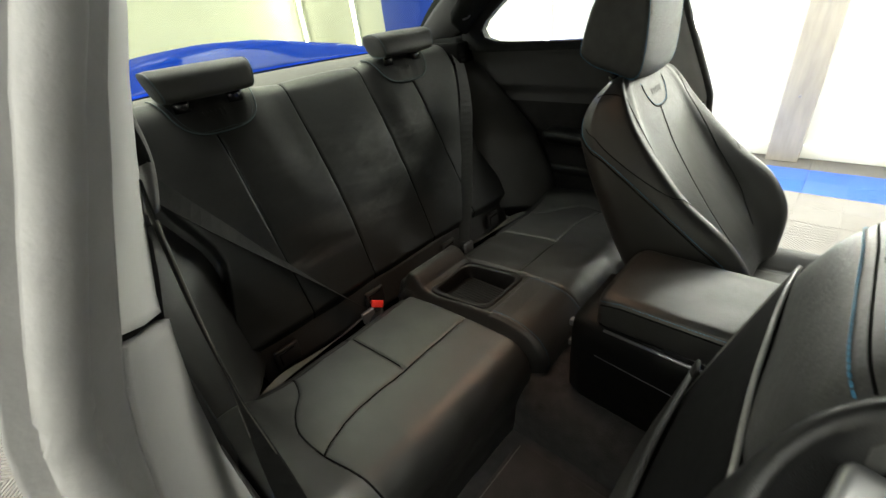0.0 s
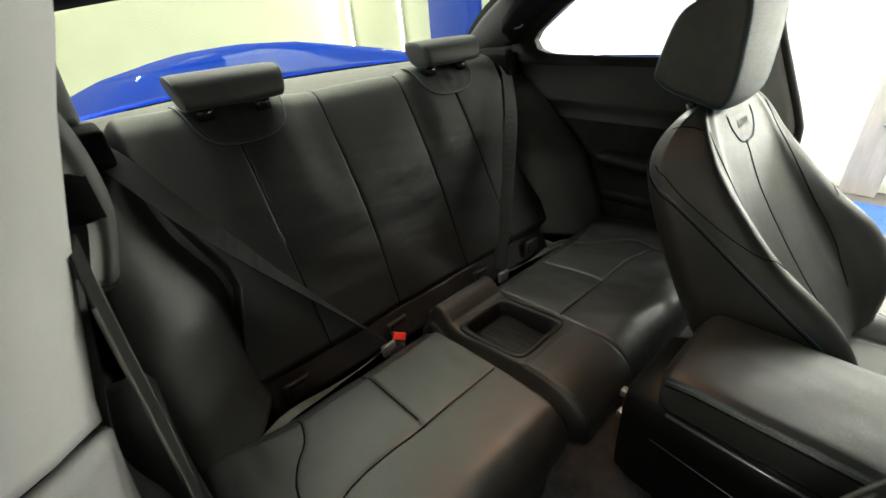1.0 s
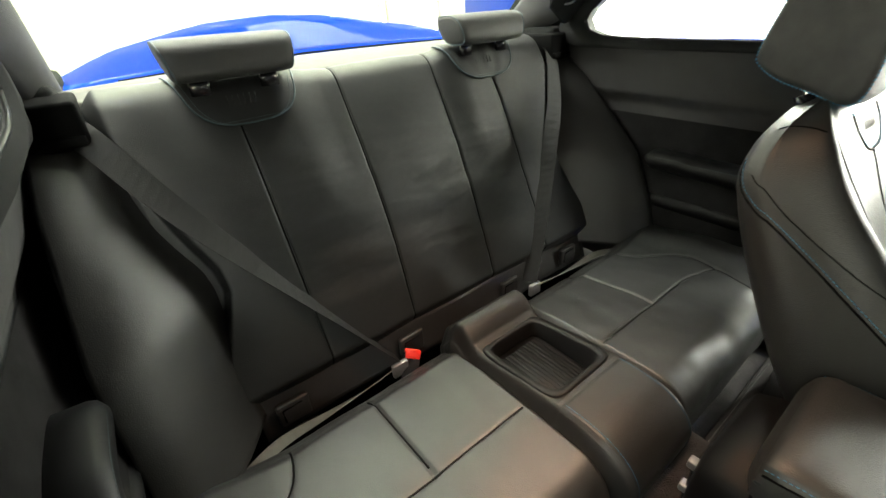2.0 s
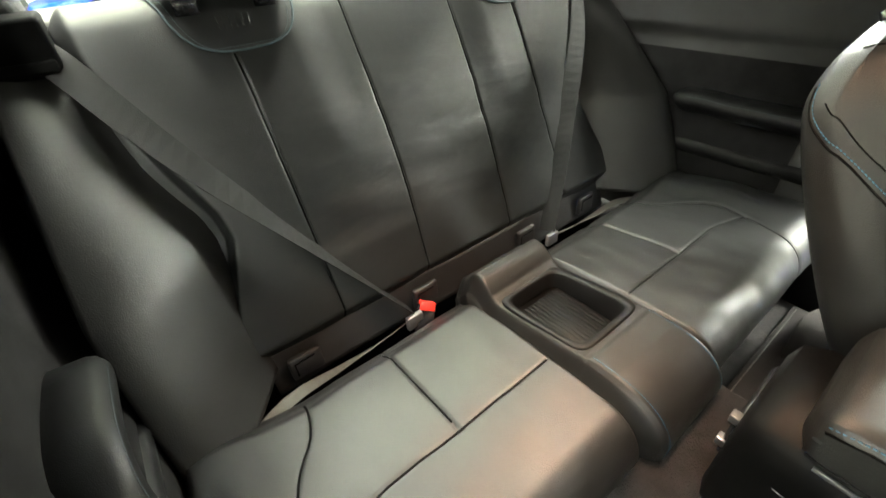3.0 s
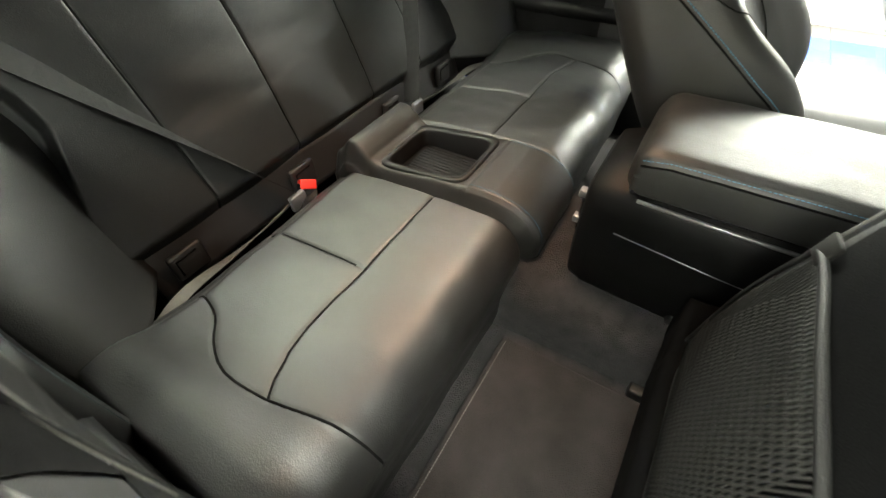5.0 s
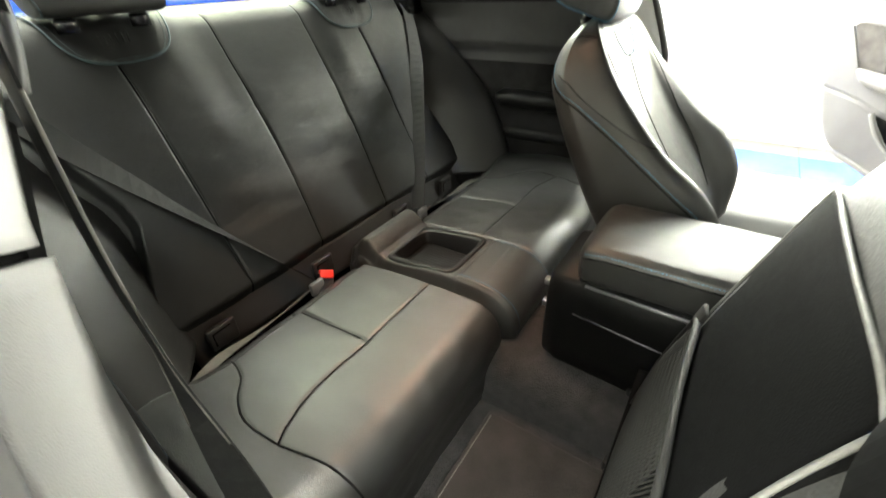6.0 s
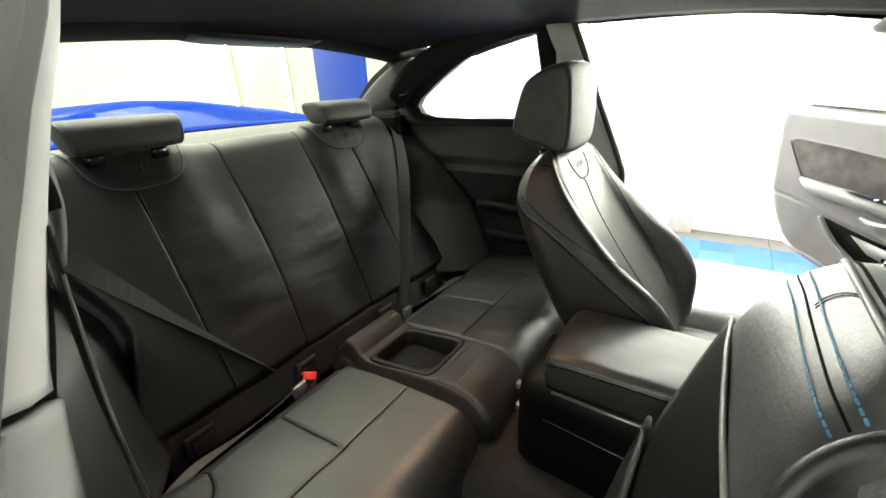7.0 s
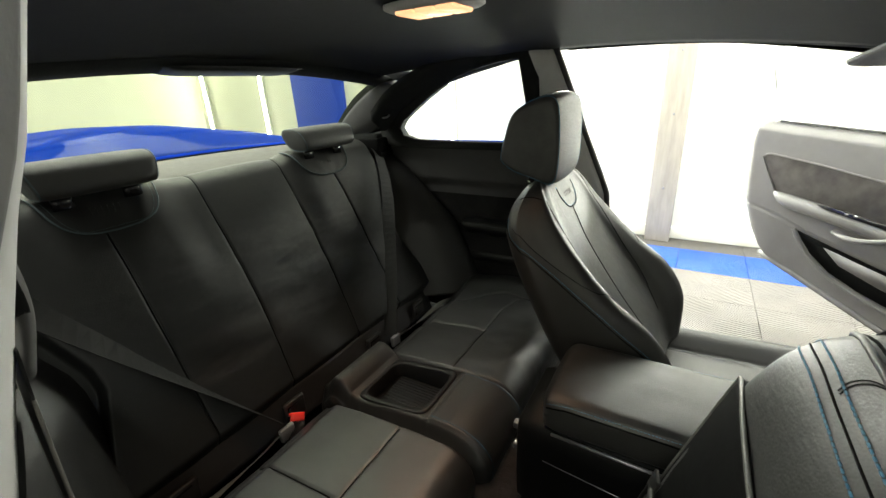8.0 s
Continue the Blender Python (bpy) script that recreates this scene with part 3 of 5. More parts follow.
def near_section(z, k):
    """Across the pillar: k 0 at the inner rear edge, growing to the outer door jamb."""
    xi = lerp(NEAR_IN, z)
    wide = lerp([(0.85, 1.45), (0.95, 1.30), (1.1, 1.0), (1.2, 0.88)], z)
    tab_x = [(0, -0.012), (0.3, 0.006), (1, -0.012), (2, -0.035), (3, -0.058), (4, -0.068), (5, -0.085), (6, -0.13)]
    tab_y = [(0, 0.09), (0.3, 0.045), (1, -0.005), (2, -0.062), (3, -0.082), (4, -0.080), (5, -0.078), (6, -0.04)]
    bend = max(0.0, (1.0 - z) / 0.2) ** 1.5 * smooth(2.2, 4.0, k)
    return Vector((xi + lerp(tab_x, k) * wide + 0.045 * bend, -0.52 + lerp(tab_y, k) + near_y(z) * smooth(0.3, 2.2, k) - 0.03 * bend, z))


pil = thing("pillar_trim", "grey plastic trim of the door pillar with split covers", "pillar", (-0.70, -0.52, 0.3))
CUT = 0.934


def cover(z0, z1, k0, k1, lift):
    def f(u, v):
        k = k0 + (k1 - k0) * u
        z = z0 + (z1 - z0) * v + 0.031 * max(0, k - 0.2)
        p = near_section(z, k)
        return p + Vector((lift, -lift, 0))
    return f


part("upper_cover", sheet(cover(CUT + 0.004, 1.30, 0, 2, 0.0), 24, 40, (-0.012, 0.012, 0)), PILLAR, pil, "smooth light grey upper cover")
part("lower_cover", sheet(cover(0.30, CUT - 0.004, 0, 2, 0.004), 24, 40, (-0.012, 0.012, 0)), PILLAR_LOW_SHADED, pil, "grained grey lower cover")
part("gap", sheet(cover(CUT - 0.02, CUT + 0.02, 0, 2, -0.006), 20, 4, (-0.01, 0.01, 0)), GAP, pil)
part("seal_flap", sheet(cover(0.30, 1.30, 2.04, 3.0, 0.003), 14, 50, (-0.012, 0.012, 0)), SEAL, pil, "soft grey inner lip of the door seal")
part("seal_bulb", tube([near_section(z, 3.4) + Vector((0, 0.002, 0)) for z in np.linspace(0.30, 1.30, 50)], 0.014, 10), SEAL, pil, "rounded grey door seal")
part("jamb", sheet(cover(0.30, 1.30, 3.6, 4.9, -0.002), 10, 40, (0.0, 0.02, 0)), SEAL, pil, "pale grey outer lip of the door seal")
guide = [near_section(1.115, 0) + Vector(p) for p in ((0.0, 0.01, 0.03), (0.014, 0.02, 0.02), (0.02, 0.03, -0.02), (0.018, 0.03, -0.06), (0.004, 0.02, -0.10))]
part("belt_guide", loft([[p + Vector((0.009 * math.cos(a), 0.024 * math.sin(a), 0)) for a in np.linspace(0, 2 * math.pi, 12, endpoint=False)] for p in spline(guide, 5)]), DARK_SEAL, pil, "grey plastic belt outlet")
part("belt_slot", loft([[near_section(1.075, 0) + Vector((0.0325, 0.012 + 0.010 * math.cos(a), z + 0.018 * math.sin(a))) + Vector((d, 0, 0)) for a in np.linspace(0, 2 * math.pi, 12, endpoint=False)] for z, d in ((0.0, -0.02), (0.0, 0.004))]), GAP, pil)

# ---------------------------------------------------------------- rear bench
bench = thing("rear_bench", "black leather rear bench for two with a central tray", "car seat", (0, -0.2, 0.25))

OUTER = [(p.x, p.y) for p in spline([(0.498, -0.10, 0), (0.500, -0.135, 0), (0.515, -0.182, 0), (0.548, -0.228, 0), (0.572, -0.290, 0), (0.568, -0.367, 0), (0.547, -0.46, 0), (0.538, -0.56, 0)], 3)]
CROSS = [(0.10, -0.33), (0.46, -0.33), (0.505, -0.336), (0.545, -0.352), (0.568, -0.367)]
MIDDLE = [(0.33, -0.09), (0.33, -0.33)]


def cushion(s):
    def f(u, v):
        x = 0.108 + (0.690 - 0.108) * u
        # v runs from the rear gap over the top, round the front and down
        L = v * 0.74
        if L < 0.36:
            y, z = -0.085 - L, 0.452 + 0.022 * smooth(0, 0.25, L)
            ny, nz = 0, 1
        elif L < 0.36 + 0.11:
            a = (L - 0.36) / 0.11 * math.pi / 2
            y, z = -0.445 - 0.068 * math.sin(a), 0.404 + 0.070 * math.cos(a)
            ny, nz = -math.sin(a), math.cos(a)
        else:
            y, z = -0.513 + 0.02 * (L - 0.47) / 0.27, 0.404 - (L - 0.47) * 0.62
            ny, nz = -1, 0
        flat = -0.085 - L
        d = groove(gap_to(OUTER, x, flat), 0.0030, 0.0028, 0.0028) + groove(gap_to(CROSS, x, flat), 0.0030, 0.0028, 0.0028) + groove(gap_to(MIDDLE, x, flat), 0.005, 0.003, 0.004)
        d += (0.016 + 0.018 * smooth(0.56, 0.64, x)) * smooth(0.50, 0.62, x) * (1 - smooth(0.36, 0.5, L)) - 0.03 * smooth(0.672, 0.69, x) + 0.006
        d -= 0.028 * (1 - smooth(0.0, 0.05, L)) + 0.02 * (1 - smooth(0.108, 0.125, x))
        d += 0.003 * noise.noise((x * 9, flat * 9, s * 3.0)) + 0.002 * noise.noise((x * 22, flat * 14, s * 3.0))
        return Vector((s * x, y + ny * d, z + nz * d))
    return f


for s in (-1, 1):
    c = part("cushion", sheet(cushion(s), 180, 190, (0, 0.02, -0.05)), LEATHER_LIT, bench, "black leather seat cushion with sunk seams")
    for q in (OUTER, CROSS, MIDDLE):
        line = []
        for (ax, ay), (bx, by) in zip(q, q[1:]):
            for k in range(12):
                x, y = ax + (bx - ax) * k / 12, ay + (by - ay) * k / 12
                line.append(cushion(s)((max(x, 0.112) - 0.108) / 0.582, max(0.0, (-0.085 - y)) / 0.74) + Vector((0, 0, 0.0006)))
        part("seam", tube(line, 0.0022, 6), GAP, c, "dark sunk seam")

# centre divider: front roll, tray, rear pad
def divider(u, v):
    L = 0.02 + v * 0.60
    x = -0.117 + 0.234 * u
    if L < 0.40:
        y, ny, nz = -0.04 - L, 0, 1
        z = 0.512 - 0.040 * smooth(0.076, 0.140, L) + 0.022 * smooth(0.135, 0.32, L) + 0.008 * smooth(0.315, 0.36, L)
    elif L < 0.52:
        a = (L - 0.40) / 0.12 * math.pi / 2
        y, z, ny, nz = -0.445 - 0.098 * math.sin(a), 0.420 + 0.080 * math.cos(a), -math.sin(a), math.cos(a)
    else:
        y, z, ny, nz = -0.543 + 0.12 * (L - 0.52), 0.420 - (L - 0.52) * 1.3, -1, 0
    e = abs(x) / 0.117
    d = -0.045 * smooth(0.74, 1.0, e) ** 1.6 - 0.04 * (1 - smooth(0.0, 0.045, L - 0.02))
    d += groove(abs(abs(x) - 0.094), 0.003, 0.0025, 0) * smooth(0.33, 0.36, L)
    # tray pocket
    inx, iny = smooth(0.0, 0.006, 0.078 - abs(x)), smooth(0.0, 0.006, L - 0.135) * smooth(0.0, 0.006, 0.322 - L)
    d -= 0.055 * inx * iny
    d += groove(abs(L - 0.345), 0.003, 0.003, 0) + groove(abs(L - 0.115), 0.003, 0.003, 0)
    return Vector((x, y + ny * d, z + nz * d))


part("divider", sheet(divider, 90, 150, (0, 0.0, -0.09)), LEATHER, bench, "black leather centre divider with a front roll")
ring_o, ring_i = [], []
for k in range(48):
    a = 2 * math.pi * k / 48
    ca, sa = math.cos(a), math.sin(a)
    q = lambda w, h, e=0.28: (w * math.copysign(abs(ca) ** e, ca), -0.268 + h * math.copysign(abs(sa) ** e, sa))
    ring_o.append(q(0.090, 0.106))
    ring_i.append(q(0.074, 0.090))
tilt = lambda y: 0.481 - 0.125 * (y + 0.268)
tray = part("tray", loft([[Vector((x, y, tilt(y) - 0.012)) for x, y in ring_o], [Vector((x, y, tilt(y) + 0.004)) for x, y in ring_o], [Vector((x * 0.985, -0.268 + (y + 0.268) * 0.985, tilt(y) + 0.007)) for x, y in ring_o],
                       [Vector((x * 1.03, -0.268 + (y + 0.268) * 1.03, tilt(y) + 0.006)) for x, y in ring_i], [Vector((x, y, tilt(y) + 0.001)) for x, y in ring_i], [Vector((x * 0.95, -0.268 + (y + 0.268) * 0.95, 0.438)) for x, y in ring_i]], caps=False), PLASTIC, bench, "black plastic storage tray")
part("tray_mat", loft([[Vector((x * 0.9, -0.268 + (y + 0.268) * 0.9, 0.4385)) for x, y in ring_i], [Vector((x * 0.9, -0.268 + (y + 0.268) * 0.9, 0.441)) for x, y in ring_i]]), PLASTIC, tray)
for k in range(13):
    x = -0.059 + k * 0.0095
    part("rib", box(x, x + 0.004, -0.335, -0.200, 0.441, 0.4422, 0), PLASTIC, tray, smooth=False)
for s in (-1, 1):
    part("stitching", stitches([divider(0.5 + s * 0.36, k / 40) + Vector((0, 0, 0.001)) for k in range(22, 36)], (0, -0.6, 0.8)), BLUE_THREAD, bench, "blue-grey thread seam")

# backrest
def back_line(L):
    """Front face of the backrest: place and outward way at L metres up from its foot."""
    ang = math.radians(28.6)
    if L < 0.545:
        return Vector((0, 0.012 + L * math.sin(ang), 0.505 + L * math.cos(ang))), Vector((0, -math.cos(ang), math.sin(ang)))
    b = 0.545
    cy, cz = 0.012 + b * math.sin(ang) + 0.055 * math.cos(ang), 0.505 + b * math.cos(ang) - 0.055 * math.sin(ang)
    a = (L - b) / 0.055
    n = Vector((0, -math.cos(ang + a), math.sin(ang + a)))
    return Vector((0, cy, cz)) + 0.055 * n, n


SEAMS = [[(-0.348, -0.05), (-0.347, 0.13), (-0.344, 0.49)], [(-0.138, -0.05), (-0.120, 0.2), (-0.108, 0.62)], [(0.120, -0.05), (0.135, 0.2), (0.158, 0.62)], [(0.338, -0.05), (0.334, 0.13), (0.33, 0.49)]]
VALLEY = [(0.505, 0.560), (0.68, 0.487), (0.72, 0.492), (0.80, 0.527), (0.87, 0.550), (0.97, 0.568), (1.03, 0.575)]


def seatback(u, v):
    L = -0.04 + v * 0.72
    x = -0.60 + 1.20 * u
    p, n = back_line(L)
    d = sum(groove(gap_to(s, x, L), 0.0032, 0.0028, 0.005, 0.05) for s in SEAMS)
    d += 0.012 * smooth(0.15, 0.24, abs(x)) * smooth(0.2, 0.45, L) + 0.014 * math.sin(math.pi * min(1, L / 0.55)) + 0.008
    d -= 0.03 * (1 - smooth(-0.04, -0.01, L))
    edge = lerp(VALLEY, p.z)
    d -= 0.05 * smooth(0.545, 0.60, abs(x)) + 0.035 * smooth(edge - 0.014, edge - 0.001, abs(x)) * (1 - smooth(0.93, 0.98, p.z))
    d += 0.002 * noise.noise((x * 7, L * 12, 2.0))
    worn = smooth(0.03, 0.12, L) * (1 - smooth(0.34, 0.48, L)) * (1 - 0.6 * smooth(0.30, 0.40, abs(x)))
    d += worn * (0.0021 * noise.noise((x * 5, L * 24 + 2.5 * x, 5.0)) - 0.0020 * abs(noise.noise((x * 9, L * 34 - 4 * x, 8.0))))
    return Vector((x, p.y + n.y * d, p.z + n.z * d))


part("backrest", sheet(seatback, 420, 150, (0, 0.06, -0.03)), LEATHER_SHADED, bench, "black leather backrest with four sunk seams")
for q in SEAMS:
    line = [seatback((lerp([(b, a) for a, b in q], L) + 0.60) / 1.20, (L + 0.04) / 0.72) + back_line(L)[1] * 0.0006 for L in np.linspace(-0.035, q[-1][1], 60)]
    part("seam", tube(line, 0.0023, 6), GAP, bench, "dark sunk seam")
for s in (-1, 1):
    # dark filler added behind each bolster to close a light leak
    part("bolster_filler", box(min(s * 0.46, s * 0.69), max(s * 0.46, s * 0.69), 0.085, 0.30, 0.36, 0.60, 0.01), GAP, bench)
part("backrest_shell", box(-0.62, 0.62, 0.31, 0.36, 0.45, 1.0, 0.01), PLASTIC, bench)

WING = [(0.44, 0.130), (0.48, 0.135), (0.573, 0.150), (0.70, 0.158), (0.83, 0.105), (0.92, 0.062), (0.97, 0.03), (1.0, -0.01)]


def wing(s):
    def f(u, v):
        z = 0.44 + 0.555 * v
        base = 0.012 + (z - 0.505) * 0.545
        xi = lerp([(0.44, 0.492), (0.68, 0.482), (0.72, 0.487), (0.80, 0.522), (0.87, 0.545), (0.97, 0.563), (1.03, 0.57)], z)
        xo = lerp([(0.44, 0.682), (0.7, 0.690), (0.9, 0.672), (1.0, 0.655)], z)
        fwd = lerp(WING, z)
        t = u
        if t < 0.75:
            a = t / 0.75
            x = xi + (xo - xi) * (a ** 0.85)
            y = base + 0.05 - (fwd + 0.05) * math.sin(math.pi / 2 * min(1.0, a * 1.04)) ** 0.75
        else:
            a = (t - 0.75) / 0.25
            x = xo + 0.012 * math.sin(math.pi * a)
            y = base - fwd + (fwd + 0.05) * a
        return Vector((s * x, y + 0.002 * noise.noise((x * 8, z * 8, s)), z))
    return f


for s in (-1, 1):
    # lighter leather than the backrest, putting the window light on the bolster into colour
    part("side_bolster", sheet(wing(s), 40, 60, (0, 0.06, 0)), LEATHER, bench, "smooth black leather side bolster")
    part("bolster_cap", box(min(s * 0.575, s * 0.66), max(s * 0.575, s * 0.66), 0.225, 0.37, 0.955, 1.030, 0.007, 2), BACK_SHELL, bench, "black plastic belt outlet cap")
    part("outlet_slot", box(min(s * 0.580, s * 0.655), max(s * 0.580, s * 0.655), 0.218, 0.230, 0.962, 0.978, 0.003), GAP, bench)

# lower strip with child-seat flaps
strip = part("lower_strip", sheet(lambda u, v: Vector((-0.52 + 1.04 * u, 0.016 - 0.028 * (1 - v) + 0.006 * math.sin(9 * u), 0.385 + 0.092 * v)), 60, 8, (0, 0.03, 0)), PLASTIC_STRIP, bench, "brown-black fabric strip below the backrest")
for x in (-0.455, -0.165, 0.165, 0.42):
    flap = part("anchor_flap", box(x - 0.033, x + 0.033, -0.018, -0.004, 0.405, 0.462, 0.006, 3), PLASTIC_STRIP, strip, "moulded child-seat anchor flap")
    part("flap_slot", tube([(x - 0.022, -0.0185, 0.418), (x - 0.022, -0.0185, 0.45), (x + 0.018, -0.0185, 0.452)], 0.002, 6), GAP, flap)

# head restraints, each with its sewn patch below
for s in (-1, 1):
    cx = s * 0.325
    def roll(x, k, cx=cx):
        """Ring of the head restraint: its ends lean inward towards the underside."""
        ring = []
        for a in np.linspace(0, 2 * math.pi, 32, endpoint=False):
            y = 0.050 * math.copysign(abs(math.cos(a)) ** 0.75, math.cos(a)) * k
            z = 0.036 * math.copysign(abs(math.sin(a)) ** 0.65, math.sin(a)) * k
            lean_in = 1.0 - 0.13 * (0.036 - z) / 0.072
            ring.append(Vector((cx + x * lean_in, 0.262 + y + 0.3 * z, 1.066 + z)))
        return ring

    h = part("headrest", loft([roll(x, k) for x, k in ((-0.120, 0.72), (-0.1185, 0.86), (-0.113, 0.96), (-0.10, 1.0), (0.0, 1.02), (0.10, 1.0), (0.113, 0.96), (0.1185, 0.86), (0.120, 0.72))]), LEATHER_MATTE, bench, "low roll-shaped black leather head restraint")
    for e in (-1, 1):
        part("edge_seam", tube(roll(e * 0.1165, 0.925) + roll(e * 0.1165, 0.925)[:1], 0.0016, 6), GREY_THREAD, h, "blue-grey sewn edge")
        px = cx + e * 0.064
        part("post", tube([(px, 0.262, 1.005), (px, 0.262, 1.045)], 0.0065, 10), CHROME, h, "chrome post")
        part("post_collar", loft([[Vector((px + r * 1.7 * math.cos(a), 0.258 + r * math.sin(a), z)) for a in np.linspace(0, 2 * math.pi, 16, endpoint=False)] for r, z in ((0.011, 1.005), (0.011, 1.026), (0.008, 1.030))]), GLOSS_BLACK, h, "gloss black post collar")
        part("post_ring", tube([(px, 0.262, 1.026), (px, 0.262, 1.036)], 0.0105, 12), CHROME, h, "chrome ring at the post's foot")

    def patch(u, v, cx=cx, s=s):
        a = -1 + 2 * u
        L = 0.605 - 0.115 * v
        w = 0.122 * (1 - 0.30 * v) * (1 - v ** 7) ** 0.4 + 0.0001
        x = cx + s * -0.006 + a * w
        q = seatback((x + 0.60) / 1.20, (L + 0.04) / 0.72)
        n = back_line(L)[1]
        d = 0.005 + 0.002 * math.sin(13 * a) * (1 - v) * (1 - a * a)
        return q + n * d

    pa = part("patch", sheet(patch, 40, 30), LEATHER_SHADED, bench, "sewn leather patch under the head restraint")
    rim = [patch(0.0, k / 60) for k in range(61)] + [patch(1.0, 1 - k / 60) for k in range(61)]
    part("patch_seam", tube(rim, 0.0019, 6), GREY_THREAD, pa, "blue-grey double seam")
    part("stitching", stitches([patch(0.05, 0.93 * k / 40) for k in range(41)] + [patch(k / 20, 0.93) for k in range(1, 20)] + [patch(0.95, 0.93 - 0.93 * k / 40) for k in range(41)], (0, -0.9, 0.5)), GREY_THREAD, pa)
    for k, w in enumerate((0.003, 0.003, 0.003, 0.003, 0.006, 0.006)):
        x0 = 0.33 + 0.052 * k
        part("embossed_bar", tube([patch(x0, 0.66), patch(x0 + 0.014, 0.50)], w * 0.30, 6), LEATHER_SHADED, pa)

# ---------------------------------------------------------------- rear belts and buckles
for s in (-1, 1):
    b = thing("seat_belt", "dark grey webbing seat belt across the backrest", "seat belt", (s * 0.58, 0.25, 0.96), "rear seat belts")
    run = spline([(s * 0.598, 0.262, 0.985), (s * 0.575, 0.222, 0.958), (s * 0.508, 0.150, 0.845), (s * 0.405, 0.080, 0.695), (s * 0.305, 0.012, 0.555), (s * 0.222, -0.036, 0.440)], 8)
    turn_ = [Vector((s * 0.86, -0.24, -0.44)).lerp(Vector((s * 0.12, -0.97, 0.16)), smooth(0.15, 0.95, k / (len(run) - 1))) for k in range(len(run))]
    part("shoulder_webbing", ribbon(run, turn_, 0.047, 0.0014), BELT, b, "dark grey shoulder webbing", smooth=False)
    lap = spline([(s * 0.225, -0.045, 0.425), (s * 0.30, -0.050, 0.418), (s * 0.40, -0.055, 0.418), (s * 0.50, -0.062, 0.424), (s * 0.57, -0.080, 0.415)], 8)
    part("lap_webbing", ribbon(lap, [Vector((0, 0.60, -0.80)).lerp(Vector((0, 0.98, 0.20)), smooth(0.15, 0.95, k / (len(lap) - 1))) for k in range(len(lap))], 0.026, 0.0014), LAP_BELT, b, "lap webbing, lightened in colour for the light on it", smooth=False)
    part("tongue", box(min(s * 0.205, s * 0.245), max(s * 0.205, s * 0.245), -0.058, -0.046, 0.405, 0.44, 0.003), SATIN, b)
    if s > 0:
        continue
    k = thing("belt_buckle", "black belt buckle with a red release button", "buckle", (s * 0.19, -0.02, 0.40))
    turn = Matrix.Translation((s * 0.19, -0.045, 0.425)) @ Euler((radians(-35), radians(s * -20), radians(s * 30))).to_matrix().to_4x4()
    part("housing", box(-0.019, 0.019, -0.013, 0.013, -0.05, 0.014, 0.005, 3), GLOSS_BLACK, k, at=turn)
    part("release_button", box(-0.0175, 0.0175, -0.0150, 0.0105, 0.000, 0.021, 0.003, 2), RED, k, "red release button", at=turn)

# front belt hanging at the near pillar
fb = thing("seat_belt", "dark grey front belt hanging down beside the door pillar", "seat belt", (-0.655, -0.43, 1.05))
hang = spline([(-0.646, -0.462, 1.060), (-0.650, -0.463, 1.010), (-0.654, -0.462, 0.930), (-0.6565, -0.4715, 0.870), (-0.659, -0.493, 0.818), (-0.668, -0.555, 0.620), (-0.676, -0.62, 0.37)], 8)
twist = [Vector((0.09, 0.99, 0)).lerp(Vector((-0.50, 0.86, 0)), smooth(0.64, 0.82, k / (len(hang) - 1))).normalized() for k in range(len(hang))]
web = part("webbing", ribbon(hang, twist, 0.046, 0.0016), BELT, fb, "dark grey webbing", smooth=False)
for e in (-1, 1):
    part("pale_edge", tube([p + w * (0.0225 * e) for p, w in zip(hang, twist)][6:36], 0.0013, 6), LAP_BELT, web, "pale edge of the webbing")

# ---------------------------------------------------------------- front seats
def ring_at(h, w, yr, yf, dish, round_back=False):
    """Cross-section of a backrest: yr the rear face, yf the bolster tips (forward is minus y)."""
    m = (yr + yf) / 2
    half = [(0.0, yr), (0.55 * w, yr), (0.88 * w, yr - 0.012), (1.0 * w, yr - 0.045), (1.0 * w, m), (0.985 * w, yf + 0.035), (0.92 * w, yf + 0.004), (0.81 * w, yf + 0.004), (0.71 * w, yf + 0.45 * dish), (0.56 * w, yf + 0.95 * dish), (0.0, yf + dish)]
    if round_back:
        half[1:5] = [(0.50 * w, yr), (0.68 * w, yr - 0.010), (0.88 * w, yr - 0.040), (0.985 * w, m - 0.022)]
    full = half + [(-x, y) for x, y in reversed(half[1:-1])]
    return [Vector((p.x, p.y, h)) for p in spline([(x, y, 0) for x, y in full], 5, True)]


BACK_H = [(0.0, 0.205, 0.0, -0.14, 0.03), (0.10, 0.232, 0.014, -0.190, 0.075), (0.20, 0.243, 0.018, -0.188, 0.086), (0.30, 0.241, 0.018, -0.148, 0.056), (0.40, 0.228, 0.016, -0.121, 0.032), (0.48, 0.212, 0.012, -0.106, 0.012), (0.54, 0.195, 0.004, -0.102, 0.006), (0.585, 0.168, -0.012, -0.098, 0.003), (0.612, 0.125, -0.026, -0.090, 0.002), (0.625, 0.06, -0.042, -0.075, 0.0)]


